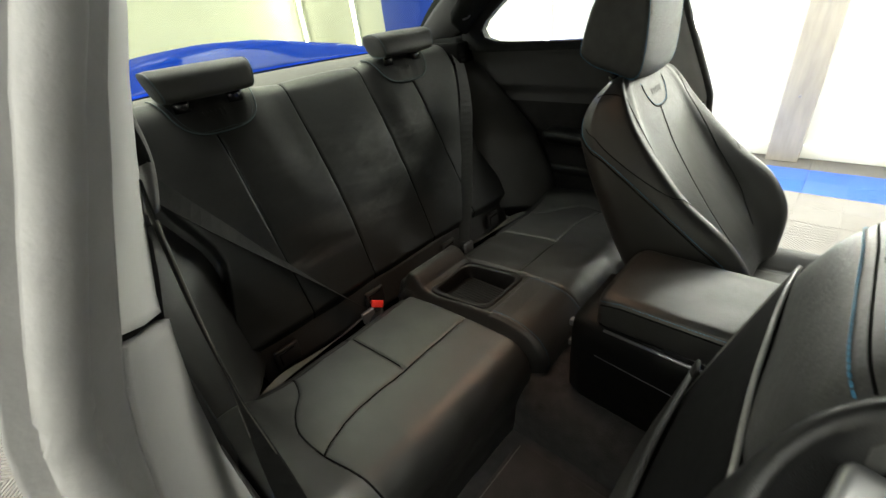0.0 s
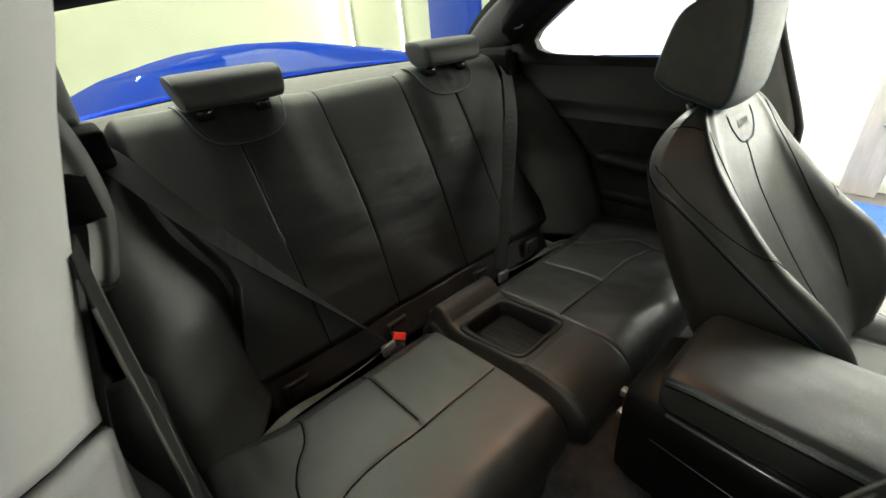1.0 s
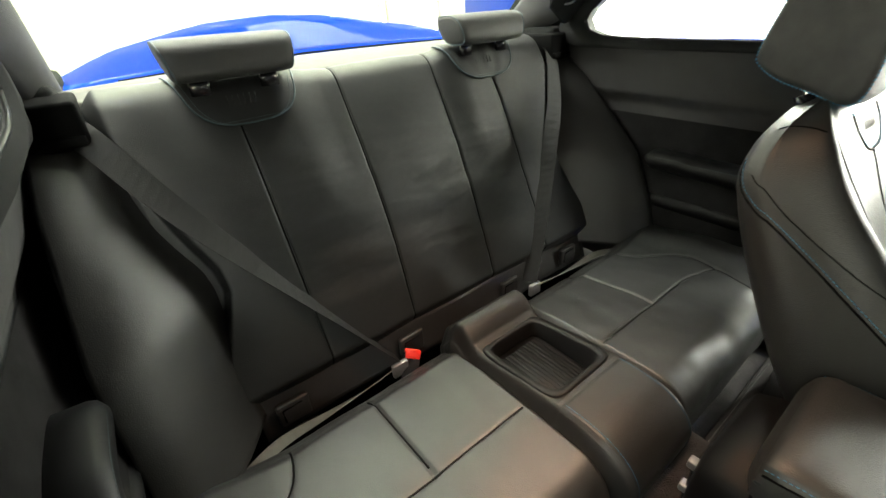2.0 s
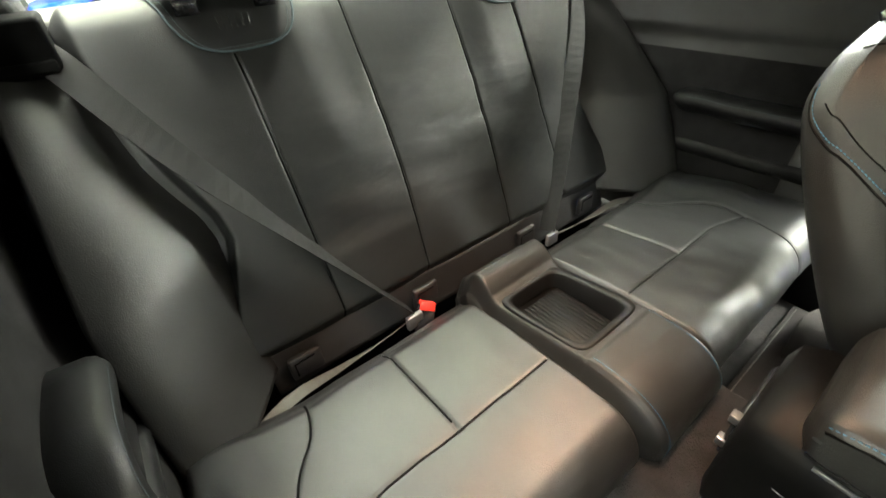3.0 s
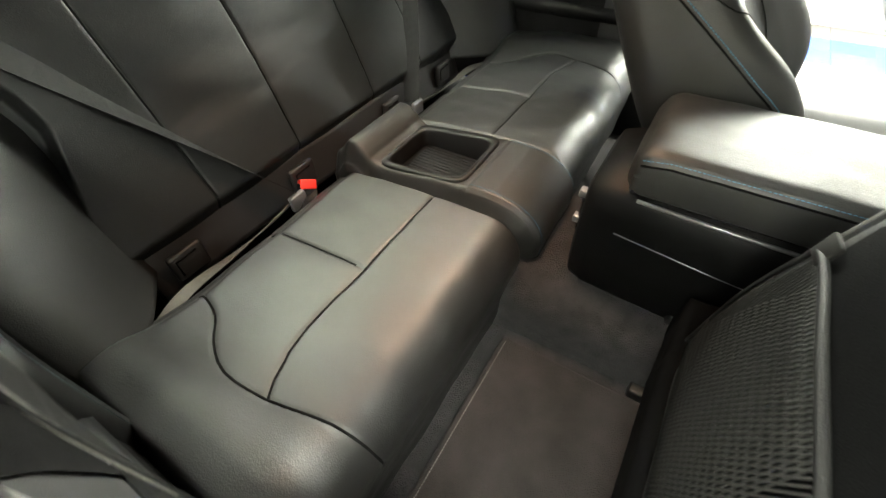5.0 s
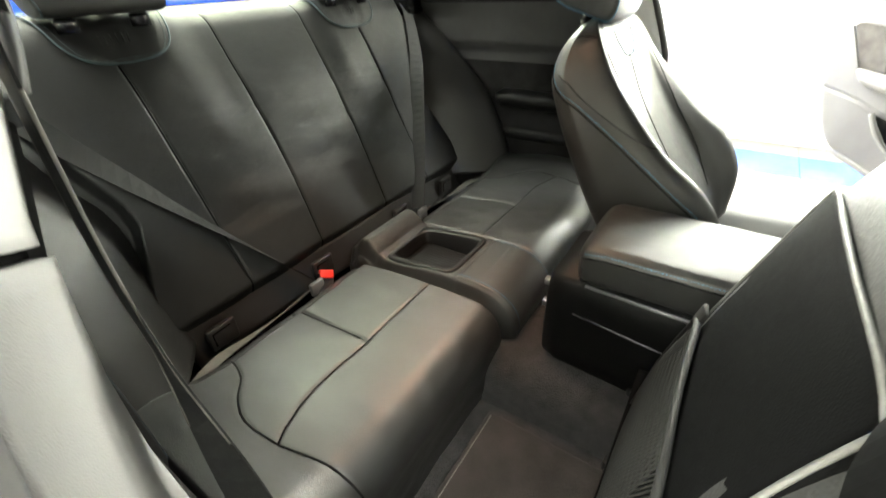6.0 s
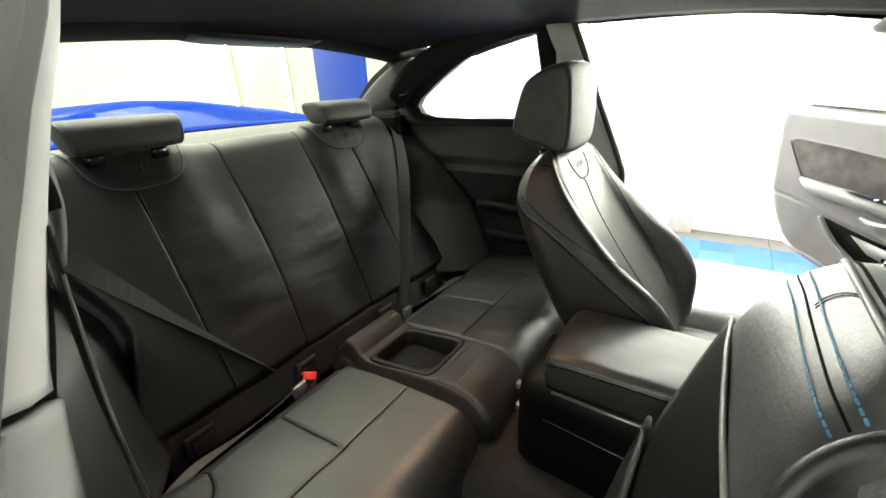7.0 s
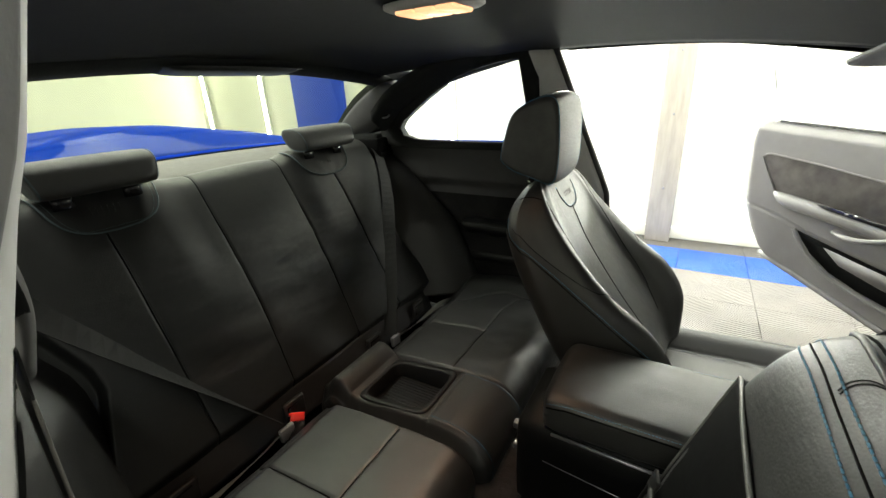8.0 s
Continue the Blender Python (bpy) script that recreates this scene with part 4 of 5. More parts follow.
def front_seat(cx, cy, cz, lean, group):
    """A sports seat; lean: degrees by which the backrest tips rearwards (forwards: minus)."""
    seat = thing("front_seat", "black leather sports front seat with blue stitching" if lean > 0 else "black leather front seat tipped forward, net pocket on its back", "car seat", (cx, cy, 0.24), group)
    M = Matrix.Translation((cx, cy, cz)) @ Euler((radians(-lean), 0, 0)).to_matrix().to_4x4()
    slim = lambda h: 1.0 if lean > 0 else 1.0 - 0.09 * smooth(0.28, 0.46, h)
    shape = [(k[0], k[1] * slim(k[0]), *k[2:]) for k in BACK_H]
    hs = [k[0] for k in shape]
    col = lambda j, h: float(np.interp(h, hs, [k[j] for k in shape]))
    fat = 0.024 if lean > 0 else 0.0
    table = spline([(k[1], k[2] + fat * smooth(0.0, 0.12, k[0]) * (1 - smooth(0.56, 0.62, k[0])), k[3]) for k in shape], 8)
    tdish = spline([(k[4], 0, 0) for k in BACK_H], 8)
    squat = lambda h: h if h < 0.44 else 0.44 + (h - 0.44) * (0.84 if lean > 0 else 0.80)
    th = spline([(squat(k[0]), 0, 0) for k in BACK_H], 8)
    rings = [ring_at(th[i].x, max(0.02, table[i].x), table[i].y, table[i].z, tdish[i].x, lean < 0) for i in range(len(th))]
    skin_bm = loft(rings)
    bmesh.ops.recalc_face_normals(skin_bm, faces=skin_bm.faces[:])
    skin_bm.normal_update()
    skin = BVHTree.FromBMesh(skin_bm)
    back = part("backrest", skin_bm, LEATHER_GRAIN_LIT if lean < 0 else LEATHER, seat, "black leather backrest with deep side bolsters", at=M)

    def outward(hit):
        return hit[1] if hit[1].dot(hit[0] - Vector((0, -0.06, min(hit[0].z, 0.45)))) > 0 else -hit[1]

    def on_skin(pts, n=40, lift=0.0):
        """A smooth line through the points (seat frame), laid on the backrest's skin."""
        line = [Vector((p[0], p[1], squat(p[2]))) if lean > 0 else Vector(p) for p in spline(pts, n)]
        return [M @ (skin.find_nearest(p)[0] + outward(skin.find_nearest(p)) * lift) for p in line]

    def sew(pts, cord=0.0018, thread=(), r=0.0006, long=0.0038, every=0.0056, side=(0, 0, 0.0075), name="seam"):
        part(name, tube(on_skin(pts, 14), cord, 6), GAP, back)
        for k in thread:
            moved = [Vector(p) + Vector(side) * k for p in pts]
            line = on_skin(moved, 14, 0.0003)
            out = M.to_3x3() @ outward(skin.find_nearest(moved[len(moved) // 2]))
            part("stitching", stitches(line, out, long, every, r), BLUE_THREAD, back, "blue thread seam")

    for g in (-1, 1):
        # edge of the side face, shoulder seam, centre panel
        sew([(g * 0.170, 0.010, 0.570), (g * 0.190, 0.008, 0.520), (g * 0.209, -0.017, 0.465), (g * 0.229, -0.060, 0.389), (g * 0.238, -0.101, 0.307), (g * 0.242, -0.138, 0.226), (g * 0.235, -0.166, 0.154), (g * 0.218, -0.172, 0.06)], 0.0016, (1,), side=(0, -0.0055, 0.003))
        sew([(g * 0.186, -0.012, 0.535), (g * 0.217, -0.047, 0.456), (g * 0.225, -0.089, 0.385), (g * 0.220, -0.120, 0.335), (g * 0.200, -0.142, 0.290)], 0.0010)
        sew([(g * 0.150, -0.040, 0.600), (g * 0.158, -0.085, 0.570), (g * 0.160, -0.10, 0.500), (g * 0.165, -0.11, 0.405), (g * 0.160, -0.12, 0.30), (g * 0.155, -0.13, 0.20), (g * 0.15, -0.12, 0.10)], 0.0011)
    sew([(-0.010, -0.095, 0.505), (-0.006, -0.09, 0.403), (0.0, -0.10, 0.30), (0.0, -0.11, 0.20), (0.0, -0.11, 0.10)], 0.0013)
    # collar patch at the top of the front face
    sew([(-0.062, -0.09, 0.572), (-0.058, -0.095, 0.540), (-0.030, -0.095, 0.505), (0.030, -0.095, 0.505), (0.058, -0.095, 0.540), (0.062, -0.09, 0.572)], 0.0014, (0.7,), side=(0, 0, 0.006), name="collar_seam")
    for k in range(5):
        part("embossed_bar", tube(on_skin([(-0.026 + 0.012 * k, -0.1, 0.537), (-0.024 + 0.012 * k, -0.1, 0.546), (-0.022 + 0.012 * k, -0.1, 0.554)], 3), 0.0009, 6), LEATHER, back)
    # seams over the top of the back
    if lean < 0:
        main = [(x, -0.006 - 0.004 * (abs(x) / 0.15) ** 2, 0.543 - 0.03 * max(0, abs(x) - 0.12) / 0.05) for x in (-0.112, -0.07, 0.0, 0.07, 0.14, 0.185)]
        sew(main, 0.0010, (-1, 1), 0.0010, 0.0034, 0.0060, (0, -0.0027, 0.0090), name="top_seam")
        rear = [(x, -0.023, 0.573) for x in (-0.10, -0.05, 0.0, 0.08, 0.14)]
        part("welt", tube(on_skin(rear, 14, 0.0006), 0.0032, 8), LEATHER_GRAIN_LIT, back, "raised leather welt")
        sew([(x, y - 0.003, z + 0.007) for x, y, z in rear], 0.0015, name="top_seam")
        for k in (0, 0.0045):
            part("cross_seam", tube(on_skin([(0.020 + k, -0.009, 0.547), (0.024 + k, -0.013, 0.556), (0.018 + k, -0.018, 0.566), (0.003 + k, -0.023, 0.573)], 10, 0.0), 0.0006, 6), GAP, back)

    # seat base
    def base(u, v):
        x = -0.25 + 0.50 * u
        L = v
        y = -0.02 - 0.50 * min(1, L / 0.8)
        z = 0.455 + 0.03 * L
        if L > 0.8:
            a = (L - 0.8) / 0.2 * math.pi / 2
            y, z = -0.52 - 0.05 * math.sin(a), 0.415 + 0.064 * math.cos(a)
        b = abs(x) / 0.25
        z += 0.035 * smooth(0.55, 0.85, b) - 0.09 * smooth(0.86, 1.0, b) ** 2
        z += groove(abs(abs(x) - 0.15), 0.005, 0.004, 0.004) + groove(abs(y + 0.36), 0.005, 0.004, 0.003) * (b < 0.6)
        return Vector((cx + x, cy + y + 0.03, z))

    # the tipped seat's cushion takes the shell's near-black as painted-in shade
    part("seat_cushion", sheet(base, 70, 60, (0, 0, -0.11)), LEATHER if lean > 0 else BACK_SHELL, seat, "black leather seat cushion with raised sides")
    part("seat_plinth", box(cx - 0.22, cx + 0.22, cy - 0.48, cy - 0.02, 0.245, 0.37, 0.015), PLASTIC, seat, "black plastic seat plinth")
    part("side_cover", box(cx - 0.265, cx - 0.245, cy - 0.42, cy + 0.02, 0.30, 0.40, 0.008), PLASTIC, seat)
    part("side_cover", box(cx + 0.245, cx + 0.265, cy - 0.42, cy + 0.02, 0.30, 0.40, 0.008), PLASTIC, seat)
    for sx in (-0.19, 0.19):
        part("seat_rail", box(cx + sx - 0.02, cx + sx + 0.02, cy - 0.5, cy + 0.02, 0.236, 0.262, 0.004), PLASTIC, seat)

    # head restraint, in the tilted frame
    tip = radians(30)
    prof = [(0.321, 0.606), (0.310, 0.655), (0.294, 0.700), (0.268, 0.722), (0.232, 0.738), (0.202, 0.741), (0.187, 0.728), (0.180, 0.690), (0.178, 0.630), (0.180, 0.575), (0.188, 0.550), (0.205, 0.544), (0.240, 0.556), (0.285, 0.570), (0.314, 0.588)]
    sec = spline([(y * math.cos(tip) - z * math.sin(tip), y * math.sin(tip) + z * math.cos(tip), 0) for y, z in prof], 4, True)
    mid = Vector((sum(q.x for q in sec) / len(sec), sum(q.y for q in sec) / len(sec), 0))
    pad = lambda x, k: [Vector((x, mid.x + (q.x - mid.x) * k, mid.y + (q.y - mid.y) * k)) for q in sec]
    hr = part("headrest", loft([pad(x, k) for x, k in ((-0.112, 0.84), (-0.1105, 0.91), (-0.105, 0.965), (-0.094, 0.995), (-0.05, 1.04), (0.0, 1.055), (0.05, 1.04), (0.094, 0.995), (0.105, 0.965), (0.1105, 0.91), (0.112, 0.84))]), LEATHER_GRAIN_LIT, seat, "black leather head restraint", at=M)
    for sgn in (-1, 1):
        rim = pad(sgn * 0.1035, 0.978)
        part("stitching", stitches([M @ q for q in rim + rim[:1]], M.to_3x3() @ Vector((sgn, 0, 0)), r=0.0010), BLUE_THREAD, hr, "blue thread seam")
        part("post", tube([M @ Vector((sgn * 0.07, -0.055, 0.53)), M @ Vector((sgn * 0.07, -0.06, 0.65))], 0.0065, 10), CHROME, hr, "chrome post")
        part("post_collar", tube([M @ Vector((sgn * 0.07, -0.055, 0.560)), M @ Vector((sgn * 0.07, -0.056, 0.603))], 0.015, 14), GLOSS_BLACK, back, "gloss black post collar")
    # rear shell, piping along its edge, net pocket
    if lean > 0:
        return seat, M

    def shell(u, v):
        h = 0.04 + (0.424 - 0.012 * abs(2 * u - 1) ** 6) * v
        k = h if h < 0.44 else 0.44 + (h - 0.44) / 0.80
        w = 0.170 - 0.022 * smooth(0.2, 1.0, v)
        return M @ Vector((-w + 2 * w * u, col(2, k) + 0.005 - 0.010 * abs(2 * u - 1) ** 3, h))

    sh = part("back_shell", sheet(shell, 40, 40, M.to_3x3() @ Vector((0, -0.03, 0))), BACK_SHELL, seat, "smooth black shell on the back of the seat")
    part("piping", tube([shell(0, v) for v in np.linspace(0, 1, 20)] + [shell(u, 1) for u in np.linspace(0, 1, 20)] + [shell(1, v) for v in np.linspace(1, 0, 20)], 0.0022, 8), PIPING, sh, "pale grey piping round the shell")
    frame_pts = spline([shell(0.08, 0.02), shell(0.05, 0.25), shell(0.06, 0.46), shell(0.12, 0.525), shell(0.5, 0.535), shell(0.88, 0.525), shell(0.94, 0.46), shell(0.95, 0.25), shell(0.92, 0.02)], 6)
    off = M.to_3x3() @ Vector((0, 0.009, 0))
    part("net_band", tube([p + off for p in frame_pts], 0.0045, 8, 0.6), BELT, sh, "elastic band round the net pocket")
    part("pocket_tag", box(-0.012, 0.012, -0.003, 0.003, -0.016, 0.012, 0.002), NET, sh, "small pale tag at the pocket's corner", at=Matrix.Translation(shell(0.90, 0.54) + off) @ Euler((radians(14), 0, radians(10))).to_matrix().to_4x4())
    bm = bmesh.new()
    for a in range(52):
        u = 0.09 + 0.82 * a / 51
        for lean_ in (-1, 1):
            pts = []
            for k in range(9):
                uu = u + lean_ * 0.16 * k / 8
                if 0.08 < uu < 0.92:
                    pts.append(shell(uu, 0.02 + 0.505 * k / 8) + off * (0.7 + 0.5 * math.sin(math.pi * k / 8)))
            if len(pts) > 2:
                t_ = tube(pts, 0.0011, 4)
                me = bpy.data.meshes.new("tmp")
                t_.to_mesh(me)
                t_.free()
                bm.from_mesh(me)
                bpy.data.meshes.remove(me)
    part("net", bm, NET, sh, "grey stretch net")
    return seat, M


far_seat, FM = front_seat(0.352, -0.738, 0.43, 30, "front seats")
cover_line = spline([(0.425, -0.575, 0.245), (0.450, -0.570, 0.300), (0.485, -0.566, 0.328), (0.535, -0.570, 0.330), (0.600, -0.585, 0.312), (0.628, -0.595, 0.285), (0.635, -0.60, 0.245)], 5)
part("rail_cover", prism(cover_line, Vector((0.0, -0.10, -0.004)), 0.006), FLOOR_MAT, far_seat, "dark rounded cover over the seat rail's end")
# added panel that keeps door light from under the seat out of the footwell
part("light_block", box(0.352 - 0.225, 0.352 + 0.225, -0.80, -0.745, 0.246, 0.46, 0.012), PLASTIC, far_seat, "black panel added under the seat to block light")
near_seat, NM = front_seat(-0.36, -0.798, 0.44, -14, "front seats")

lever = part("lever_bezel", loft([[NM @ Vector((-0.172 + r * 0.060 * math.cos(a), -0.028 + r * 0.046 * math.sin(a) * (1.0 if math.sin(a) > 0 else 1.2), 0.492 + hh + r * 0.060 * math.cos(a) * 0.75 - 0.022 * r * max(0, math.sin(a)))) for a in np.linspace(0, 2 * math.pi, 40, endpoint=False)] for r, hh in ((1.0, -0.03), (1.0, 0.018), (0.95, 0.026), (0.84, 0.028), (0.76, 0.024), (0.70, 0.010))]), PLASTIC, near_seat, "dark plastic bezel of the tilt lever")
part("tilt_lever", box(-0.034, 0.030, -0.020, 0.020, -0.004, 0.010, 0.006, 3), SATIN, lever, "grey tilt lever", at=NM @ Matrix.Translation((-0.172, -0.028, 0.510)) @ Euler((0, radians(-36), 0)).to_matrix().to_4x4())

# ---------------------------------------------------------------- centre console
con = thing("center_console", "black centre console with a padded leather armrest lid", "console", (0, -0.8, 0.3))


def con_body(t):
    k = [(-0.594, 0.75, 0.40, 0.575), (-0.602, 0.93, 0.385, 0.592), (-0.63, 1.0, 0.375, 0.600), (-0.80, 1.02, 0.36, 0.600), (-1.25, 1.05, 0.34, 0.59)][t]
    y, w, z0, z1 = k
    return [Vector((0.108 * w * x, y, z0 + (z1 - z0) * z)) for x, z in ((-0.86, 0), (-0.97, 0.1), (-1.0, 0.35), (-1.0, 0.80), (-0.95, 0.93), (-0.85, 1.0), (0.85, 1.0), (0.95, 0.93), (1.0, 0.8), (1.0, 0.35), (0.97, 0.1), (0.86, 0))]


body = part("body", loft([con_body(k) for k in range(5)]), CONSOLE, con, "black plastic console body")
for s in (-1, 1):
    part("side_line", tube([(s * 0.107, -0.668, 0.598), (s * 0.109, -0.80, 0.596), (s * 0.110, -1.0, 0.594)], 0.0028, 6), SATIN, body, "slim satin moulding")
    part("side_line", tube([(s * 0.1085, -0.655, 0.528), (s * 0.110, -0.80, 0.514), (s * 0.1115, -0.95, 0.505)], 0.0010, 6), SATIN, body)
part("vent", box(-0.07, 0.07, -0.600, -0.588, 0.47, 0.55, 0.006), GLOSS_BLACK, con, "gloss black rear air vent")
for zz in (0.552, 0.497):
    part("vent_tab", box(-0.073, -0.058, -0.594, -0.582, zz - 0.007, zz + 0.007, 0.002), SATIN, con, "bright vent tab")


def lid(u, v):
    """Padded lid: u across from edge to edge over the top, v from the rear end forwards."""
    y = -0.652 - 0.36 * v
    e = math.sin(min(v / 0.05, 1.0) * math.pi / 2)
    sec = [(-0.103, 0.611), (-0.106, 0.616), (-0.1065, 0.640), (-0.1055, 0.658), (-0.100, 0.668), (-0.088, 0.673), (-0.045, 0.676), (0.0, 0.677)]
    k = min(u, 1 - u) * 2 * (len(sec) - 1)
    i = min(int(k), len(sec) - 2)
    x, z = (sec[i][q] + (sec[i + 1][q] - sec[i][q]) * (k - i) for q in (0, 1))
    x = x if u < 0.5 else -x
    top = max(0.0, (z - 0.611) / 0.066)
    z += 0.0015 * noise.noise((x * 18, y * 18, 4.0)) * top
    return Vector((x * (0.95 + 0.05 * e), y + 0.0 * top, 0.611 + (z - 0.611) * (0.86 + 0.14 * e)))


ld = part("lid", sheet(lid, 70, 40, (0, 0, -0.006)), LEATHER_LID, con, "padded black leather armrest lid")
part("lid_end", sheet(lambda u, v: lid(u, 0).lerp(Vector((0, -0.652, 0.614)), v) + Vector((0, 0.010 * math.sin(math.pi / 2 * min(1, 3 * v)), 0)), 48, 12), LEATHER, ld)
for s in (-1, 1):
    part("seam", tube([(s * 0.1052, -0.656 - 0.35 * k / 10, 0.6585 - 0.006 * (k == 0)) for k in range(11)], 0.0016, 6), GAP, ld)
    part("stitching", stitches([(s * 0.1025, -0.656 - 0.35 * k / 10, 0.6655 - 0.006 * (k == 0)) for k in range(11)], (s, 0, 0.6)), BLUE_THREAD, ld, "blue thread seam")
part("lid_trim", box(-0.104, 0.104, -1.02, -0.655, 0.603, 0.6105, 0.002), GLOSS_BLACK, con, "black trim line under the lid")

# rear floor mats
for s in (-1, 1):
    m_ = thing("floor_mat", "charcoal carpet mat in the rear footwell", "floor mat", (s * 0.42, -0.7, 0.245), "rear floor mats")
    part("mat", box(min(s * 0.20, s * 0.64), max(s * 0.20, s * 0.64), -0.86, -0.535, 0.246, 0.256, 0.004), FLOOR_MAT, m_)
    part("edge_stitching", stitches([(s * 0.21, -0.545, 0.256), (s * 0.63, -0.545, 0.256)], (0, 0, 1), r=0.001), PIPING, m_)

# sun visor folded up under the roof lining
visor = thing("sun_visor", "grey fabric sun visor folded against the roof lining", "sun visor", (0.42, -1.2, 1.26))
part("flap", loft([[Vector((x, -1.16 + 0.10 * k * math.copysign(abs(math.cos(a)) ** 0.5, math.cos(a)), roof_z(x, -1.16) - 0.030 + 0.010 * k * math.sin(a))) for a in np.linspace(0, 2 * math.pi, 20, endpoint=False)] for x, k in ((0.20, 0.6), (0.21, 0.9), (0.24, 1.0), (0.52, 1.0), (0.555, 0.9), (0.565, 0.6))]), SIDE_PANEL, visor)
part("hinge_pin", tube([(0.54, -1.235, roof_z(0.54, -1.235) - 0.03), (0.54, -1.235, roof_z(0.54, -1.235))], 0.008, 8), PLASTIC, visor)

# dome lamp in the roof lining
dome = thing("dome_lamp", "lit warm interior lamp set in the roof lining", "lamp", (0, -0.4, 1.33))
part("bezel", loft([[Vector((0.055 * k * math.copysign(abs(math.cos(a)) ** 0.5, math.cos(a)), -0.40 + 0.085 * k * math.copysign(abs(math.sin(a)) ** 0.5, math.sin(a)), z)) for a in np.linspace(0, 2 * math.pi, 32, endpoint=False)] for k, z in ((1.0, 1.335), (1.0, 1.326), (0.9, 1.322))]), PILLAR, dome, "pale lamp bezel")
for dy in (-0.04, 0.0, 0.04):
    part("lens", box(-0.036, 0.036, -0.40 + dy - 0.018, -0.40 + dy + 0.018, 1.316, 1.323, 0.003), LENS, dome, "glowing warm lens")

# ---------------------------------------------------------------- far door, standing open
HINGE, TIP = Vector((0.84, -1.95, 0)), Vector((1.731, -1.059, 0))
along = (TIP - HINGE).normalized()
inward = Vector((-along.y, along.x, 0))  # towards the tail: the trimmed side


def dp(q, z, out):
    """On the door: q metres from its rear edge, z up, out from the trim side."""
    return TIP + along * -q + inward * out + Vector((0, 0, z))


DOOR_BOTTOM = [(0.0, 0.43), (0.125, 0.405), (0.67, 0.262), (1.1, 0.25)]


def door_edge(z):
    """How far the rear edge stands back at height z."""
    return lerp([(0.25, 0.30), (0.40, 0.135), (0.43, 0.098), (0.50, 0.055), (0.56, 0.030), (0.62, 0.004), (0.90, -0.034), (0.95, -0.030), (0.975, -0.018), (0.99, 0.012)], z)


SPLIT = [(0.0, 0.618), (0.12, 0.602), (0.20, 0.588), (0.30, 0.556), (0.65, 0.485), (1.1, 0.42)]


def door_face(u, v):
    q = 1.08 * u
    z0, z1 = lerp(DOOR_BOTTOM, q), 0.990 - 0.055 * u
    for _ in range(3):
        z0 = lerp(DOOR_BOTTOM, door_edge(z0) + (1.08 - door_edge(z0)) * u)
    z = z0 + (z1 - z0) * v
    q = door_edge(z) + (1.08 - door_edge(z)) * u
    d = 0.012 * math.sin(math.pi * v) - 0.035 * smooth(0.94, 1, v) - 0.025 * (1 - smooth(0.0, 0.03, u))
    d += groove(abs(z - lerp(SPLIT, q)), 0.007, 0.005, 0) - 0.012 * smooth(0.0, 0.02, lerp(SPLIT, q) - z) * smooth(0.15, 0.3, q)
    return dp(q, z, d)


door = part("door", sheet(door_face, 90, 90, inward * -0.03), DOOR_GREY, car, "open door with mid-grey moulded trim")
part("hinge", box(0.78, 0.90, -1.99, -1.92, 0.45, 0.50, 0.004), PAINT, car)
part("outer_skin", sheet(lambda u, v: dp(0.14 + 1.05 * u, 0.32 + 0.62 * v, -0.15 - 0.05 * math.sin(math.pi * v)), 20, 16, inward * 0.02), PAINT, door, "blue painted outer skin")
part("bottom_seal", tube([dp(q, lerp(DOOR_BOTTOM, q) - 0.012, -0.02) for q in np.linspace(0.12, 1.05, 14)], 0.010, 8), SEAL, door, "pale sill moulding")
part("bottom_rail", tube([dp(q, lerp(DOOR_BOTTOM, q) - 0.030, -0.035) for q in np.linspace(0.13, 1.05, 14)], 0.008, 8), DOOR_GREY, door)
part("window_seal", tube([door_face(u, 1.0) + Vector((0, 0, 0.003)) for u in np.linspace(0.06, 1, 12)], 0.005, 8), GLOSS_BLACK, door)
PANE = spline([(0.055, 0.985, 0), (0.02, 1.10, 0), (-0.03, 1.22, 0), (-0.08, 1.31, 0)], 6)
pane = part("door_window", sheet(lambda u, v: dp(lerp([(p.y, p.x) for p in PANE], 0.985 + 0.325 * v) * (1 - u) + (1.0 + 0.1 * v) * u, 0.985 + 0.325 * v - 0.05 * u, -0.03 - 0.03 * v), 10, 10), QGLASS, door, "clear frameless door window")
pane.visible_shadow = False
part("glass_edge", tube([dp(p.x, p.y, -0.03 - 0.03 * (p.y - 0.985) / 0.325) for p in PANE], 0.0022, 6), PIPING, pane, "pale ground edge of the glass")
ins = [dp(q, z, 0.014) for q, z in ((0.075, 0.838), (0.085, 0.850), (0.105, 0.853), (0.30, 0.835), (0.60, 0.795), (0.85, 0.75), (0.85, 0.62), (0.56, 0.655), (0.30, 0.682), (0.175, 0.690), (0.155, 0.700))]
part("suede_insert", prism(ins, inward * 0.006, 0.002), DOOR_SUEDE, door, "dark suede insert")
part("insert_line", tube([dp(q, z, 0.022) for q, z in ((0.155, 0.705), (0.072, 0.838), (0.085, 0.854), (0.105, 0.858), (0.30, 0.840), (0.60, 0.80), (0.85, 0.755))], 0.003, 6), DOOR_GREY, door)
arm = part("armrest", loft([[dp(q, z0 + a * k, 0.012 + b * k) for a, b in ((-0.050, 0.0), (-0.046, 0.035), (-0.030, 0.052), (-0.008, 0.050), (0.004, 0.035), (0.006, 0.0))] for q, z0, k in ((0.158, 0.700, 0.35), (0.19, 0.697, 0.75), (0.24, 0.692, 1.0), (0.45, 0.672, 1.05), (0.70, 0.640, 1.1), (0.95, 0.60, 1.0))]), DOOR_GREY, door, "grey padded armrest")
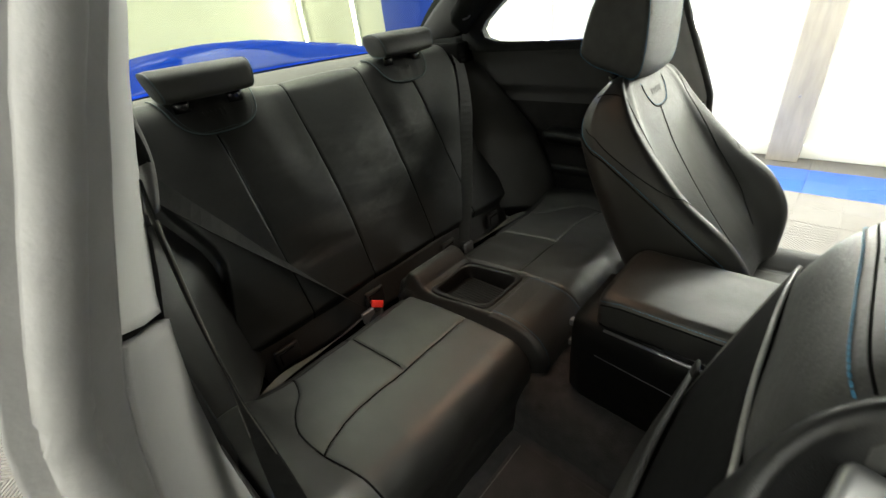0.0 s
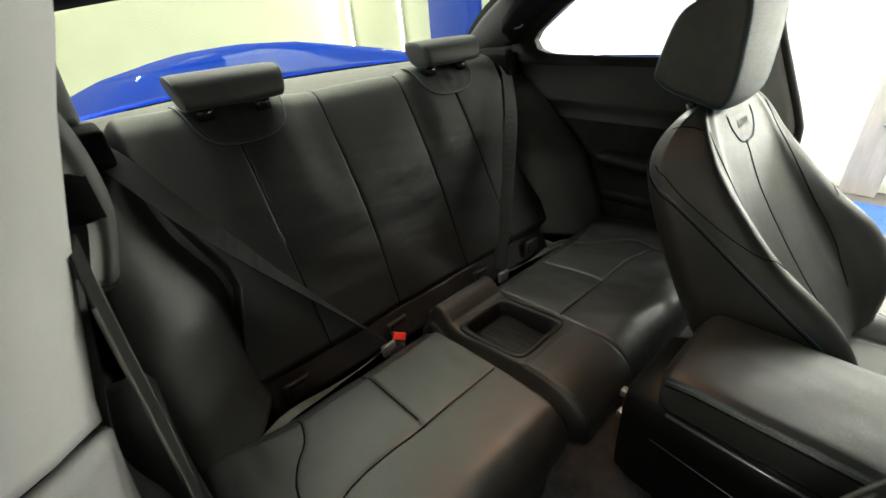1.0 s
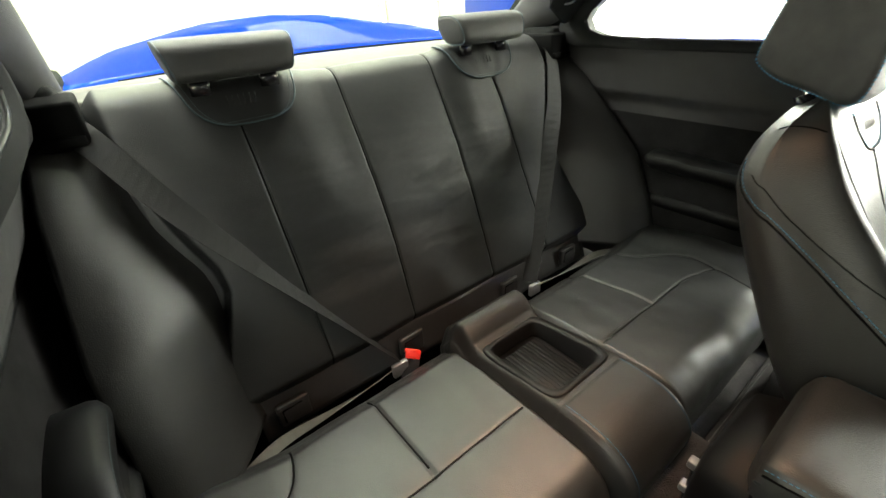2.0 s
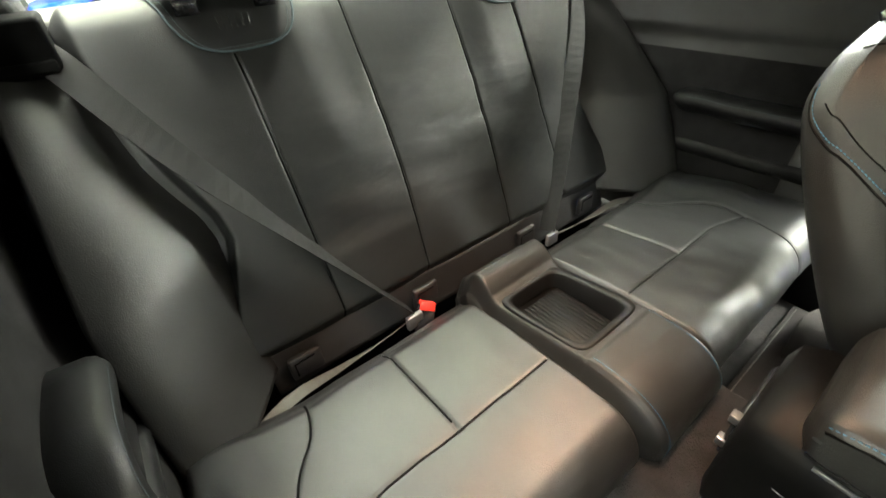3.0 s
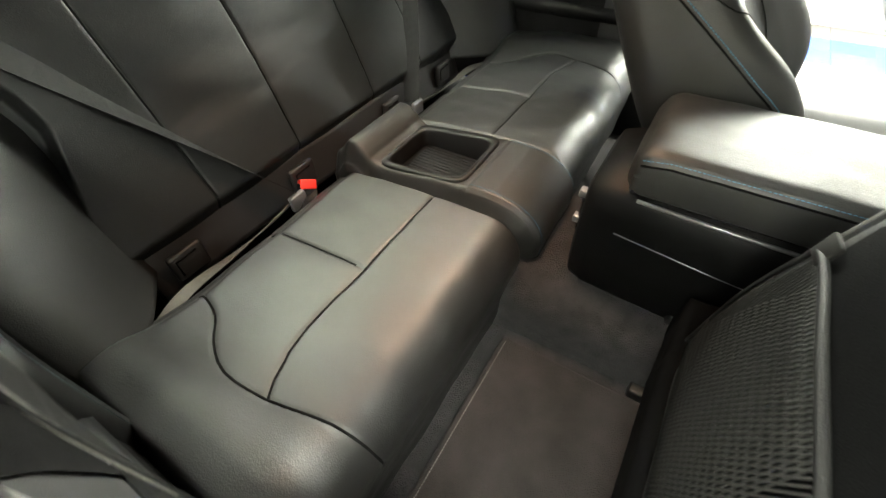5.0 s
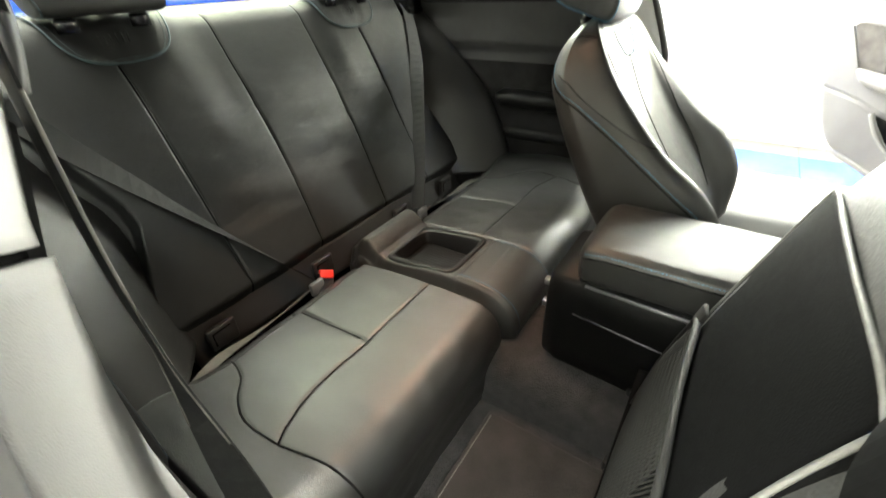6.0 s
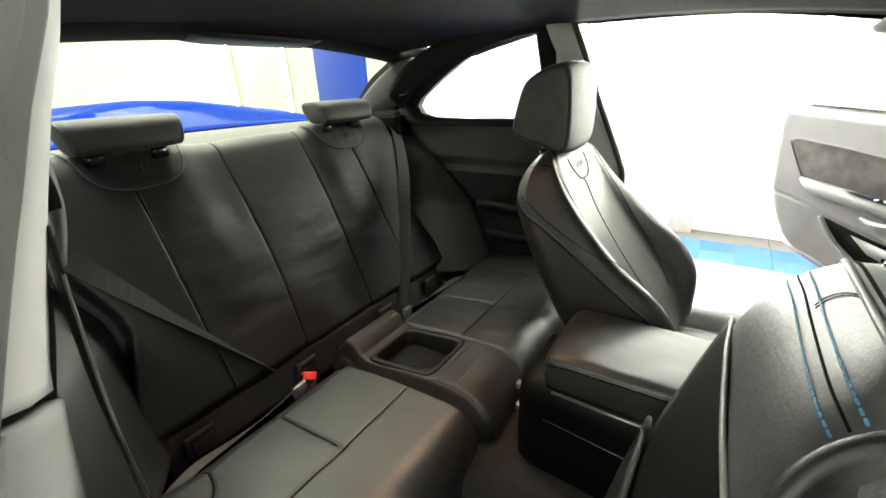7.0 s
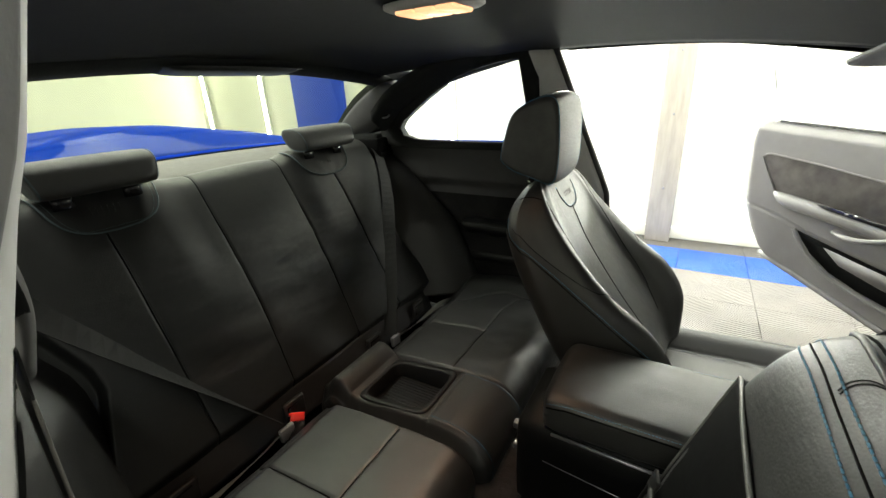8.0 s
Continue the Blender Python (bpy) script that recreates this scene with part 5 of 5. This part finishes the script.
part("switch_panel", prism([dp(q, z, 0.050) for q, z in ((0.36, 0.690), (0.42, 0.692), (0.60, 0.668), (0.60, 0.655), (0.40, 0.678))], inward * 0.010, 0.002), GLOSS_BLACK, door, "gloss black switch panel")
for q in (0.47, 0.50):
    part("switch", box(-0.010, 0.010, -0.006, 0.006, -0.004, 0.004, 0.002), CHROME, door, at=Matrix.Translation(dp(q, 0.682, 0.062)))
part("pull_handle", tube(spline([dp(q, z, o) for q, z, o in ((0.44, 0.600, 0.045), (0.50, 0.596, 0.075), (0.58, 0.610, 0.09), (0.68, 0.65, 0.085), (0.78, 0.69, 0.05))], 6), 0.014, 10, 0.7), DOOR_GREY, door, "grey pull handle")
part("door_opener", tube(spline([dp(q, z, o) for q, z, o in ((0.60, 0.80, 0.02), (0.64, 0.797, 0.035), (0.72, 0.785, 0.03))], 5), 0.011, 8), CHROME, door, "chrome inside handle")
part("opener_cup", prism([dp(0.66 + 0.075 * math.cos(a), 0.79 + 0.032 * math.sin(a), 0.012) for a in np.linspace(0, 2 * math.pi, 20, endpoint=False)], inward * 0.006, 0.0), GLOSS_BLACK, door)
pocket = [dp(q, z, 0.006) for q, z in ((0.285, 0.552), (0.45, 0.520), (0.95, 0.43), (0.95, 0.33), (0.70, 0.355), (0.55, 0.385), (0.44, 0.420), (0.36, 0.470), (0.31, 0.520))]
part("door_pocket", prism(pocket, inward * 0.006, 0.0), GAP, door, "dark door pocket")
part("pocket_back", prism([dp(q, z, 0.013) for q, z in ((0.40, 0.515), (0.92, 0.43), (0.92, 0.39), (0.62, 0.425), (0.47, 0.462))], inward * 0.004, 0.0), DOOR_GREY, door)
part("pocket_lip", tube(spline([dp(q, z, 0.022) for q, z in ((0.275, 0.560), (0.31, 0.510), (0.36, 0.460), (0.44, 0.410), (0.55, 0.376), (0.70, 0.345), (0.95, 0.32))], 5), 0.009, 8), DOOR_GREY, door, "rounded pocket lip")

# ---------------------------------------------------------------- floor tiles
T = 0.40
X0 = 2.66 - 6 * T


def tile_mesh(name, material):
    bm = box(-T / 2 + 0.001, T / 2 - 0.001, -T / 2 + 0.001, T / 2 - 0.001, -0.012, 0.0, 0.0015, 1)
    me = bpy.data.meshes.new(name)
    bm.to_mesh(me)
    bm.free()
    me.materials.append(material)
    return me


meshes = {"g": tile_mesh("tile", TILE_GREY), "d": tile_mesh("tile", TILE_DARK), "b": tile_mesh("tile", TILE_BLUE)}
for i in range(-17, 7):
    for j in range(-16, 16):
        x, y = X0 + (i + 0.5) * T, -0.03 + (j + 0.5) * T
        if not (-4.4 < x < 3.1 and -6.4 < y < 6.4):
            continue
        kind = "b" if i == 5 else "d" if i == 6 else "g"
        ob = new("tile", meshes[kind])
        ob.parent = floor
        ob.location = (x, y, 0)
        if (i + j) % 2:
            ob.rotation_euler = (0, 0, math.pi / 2)
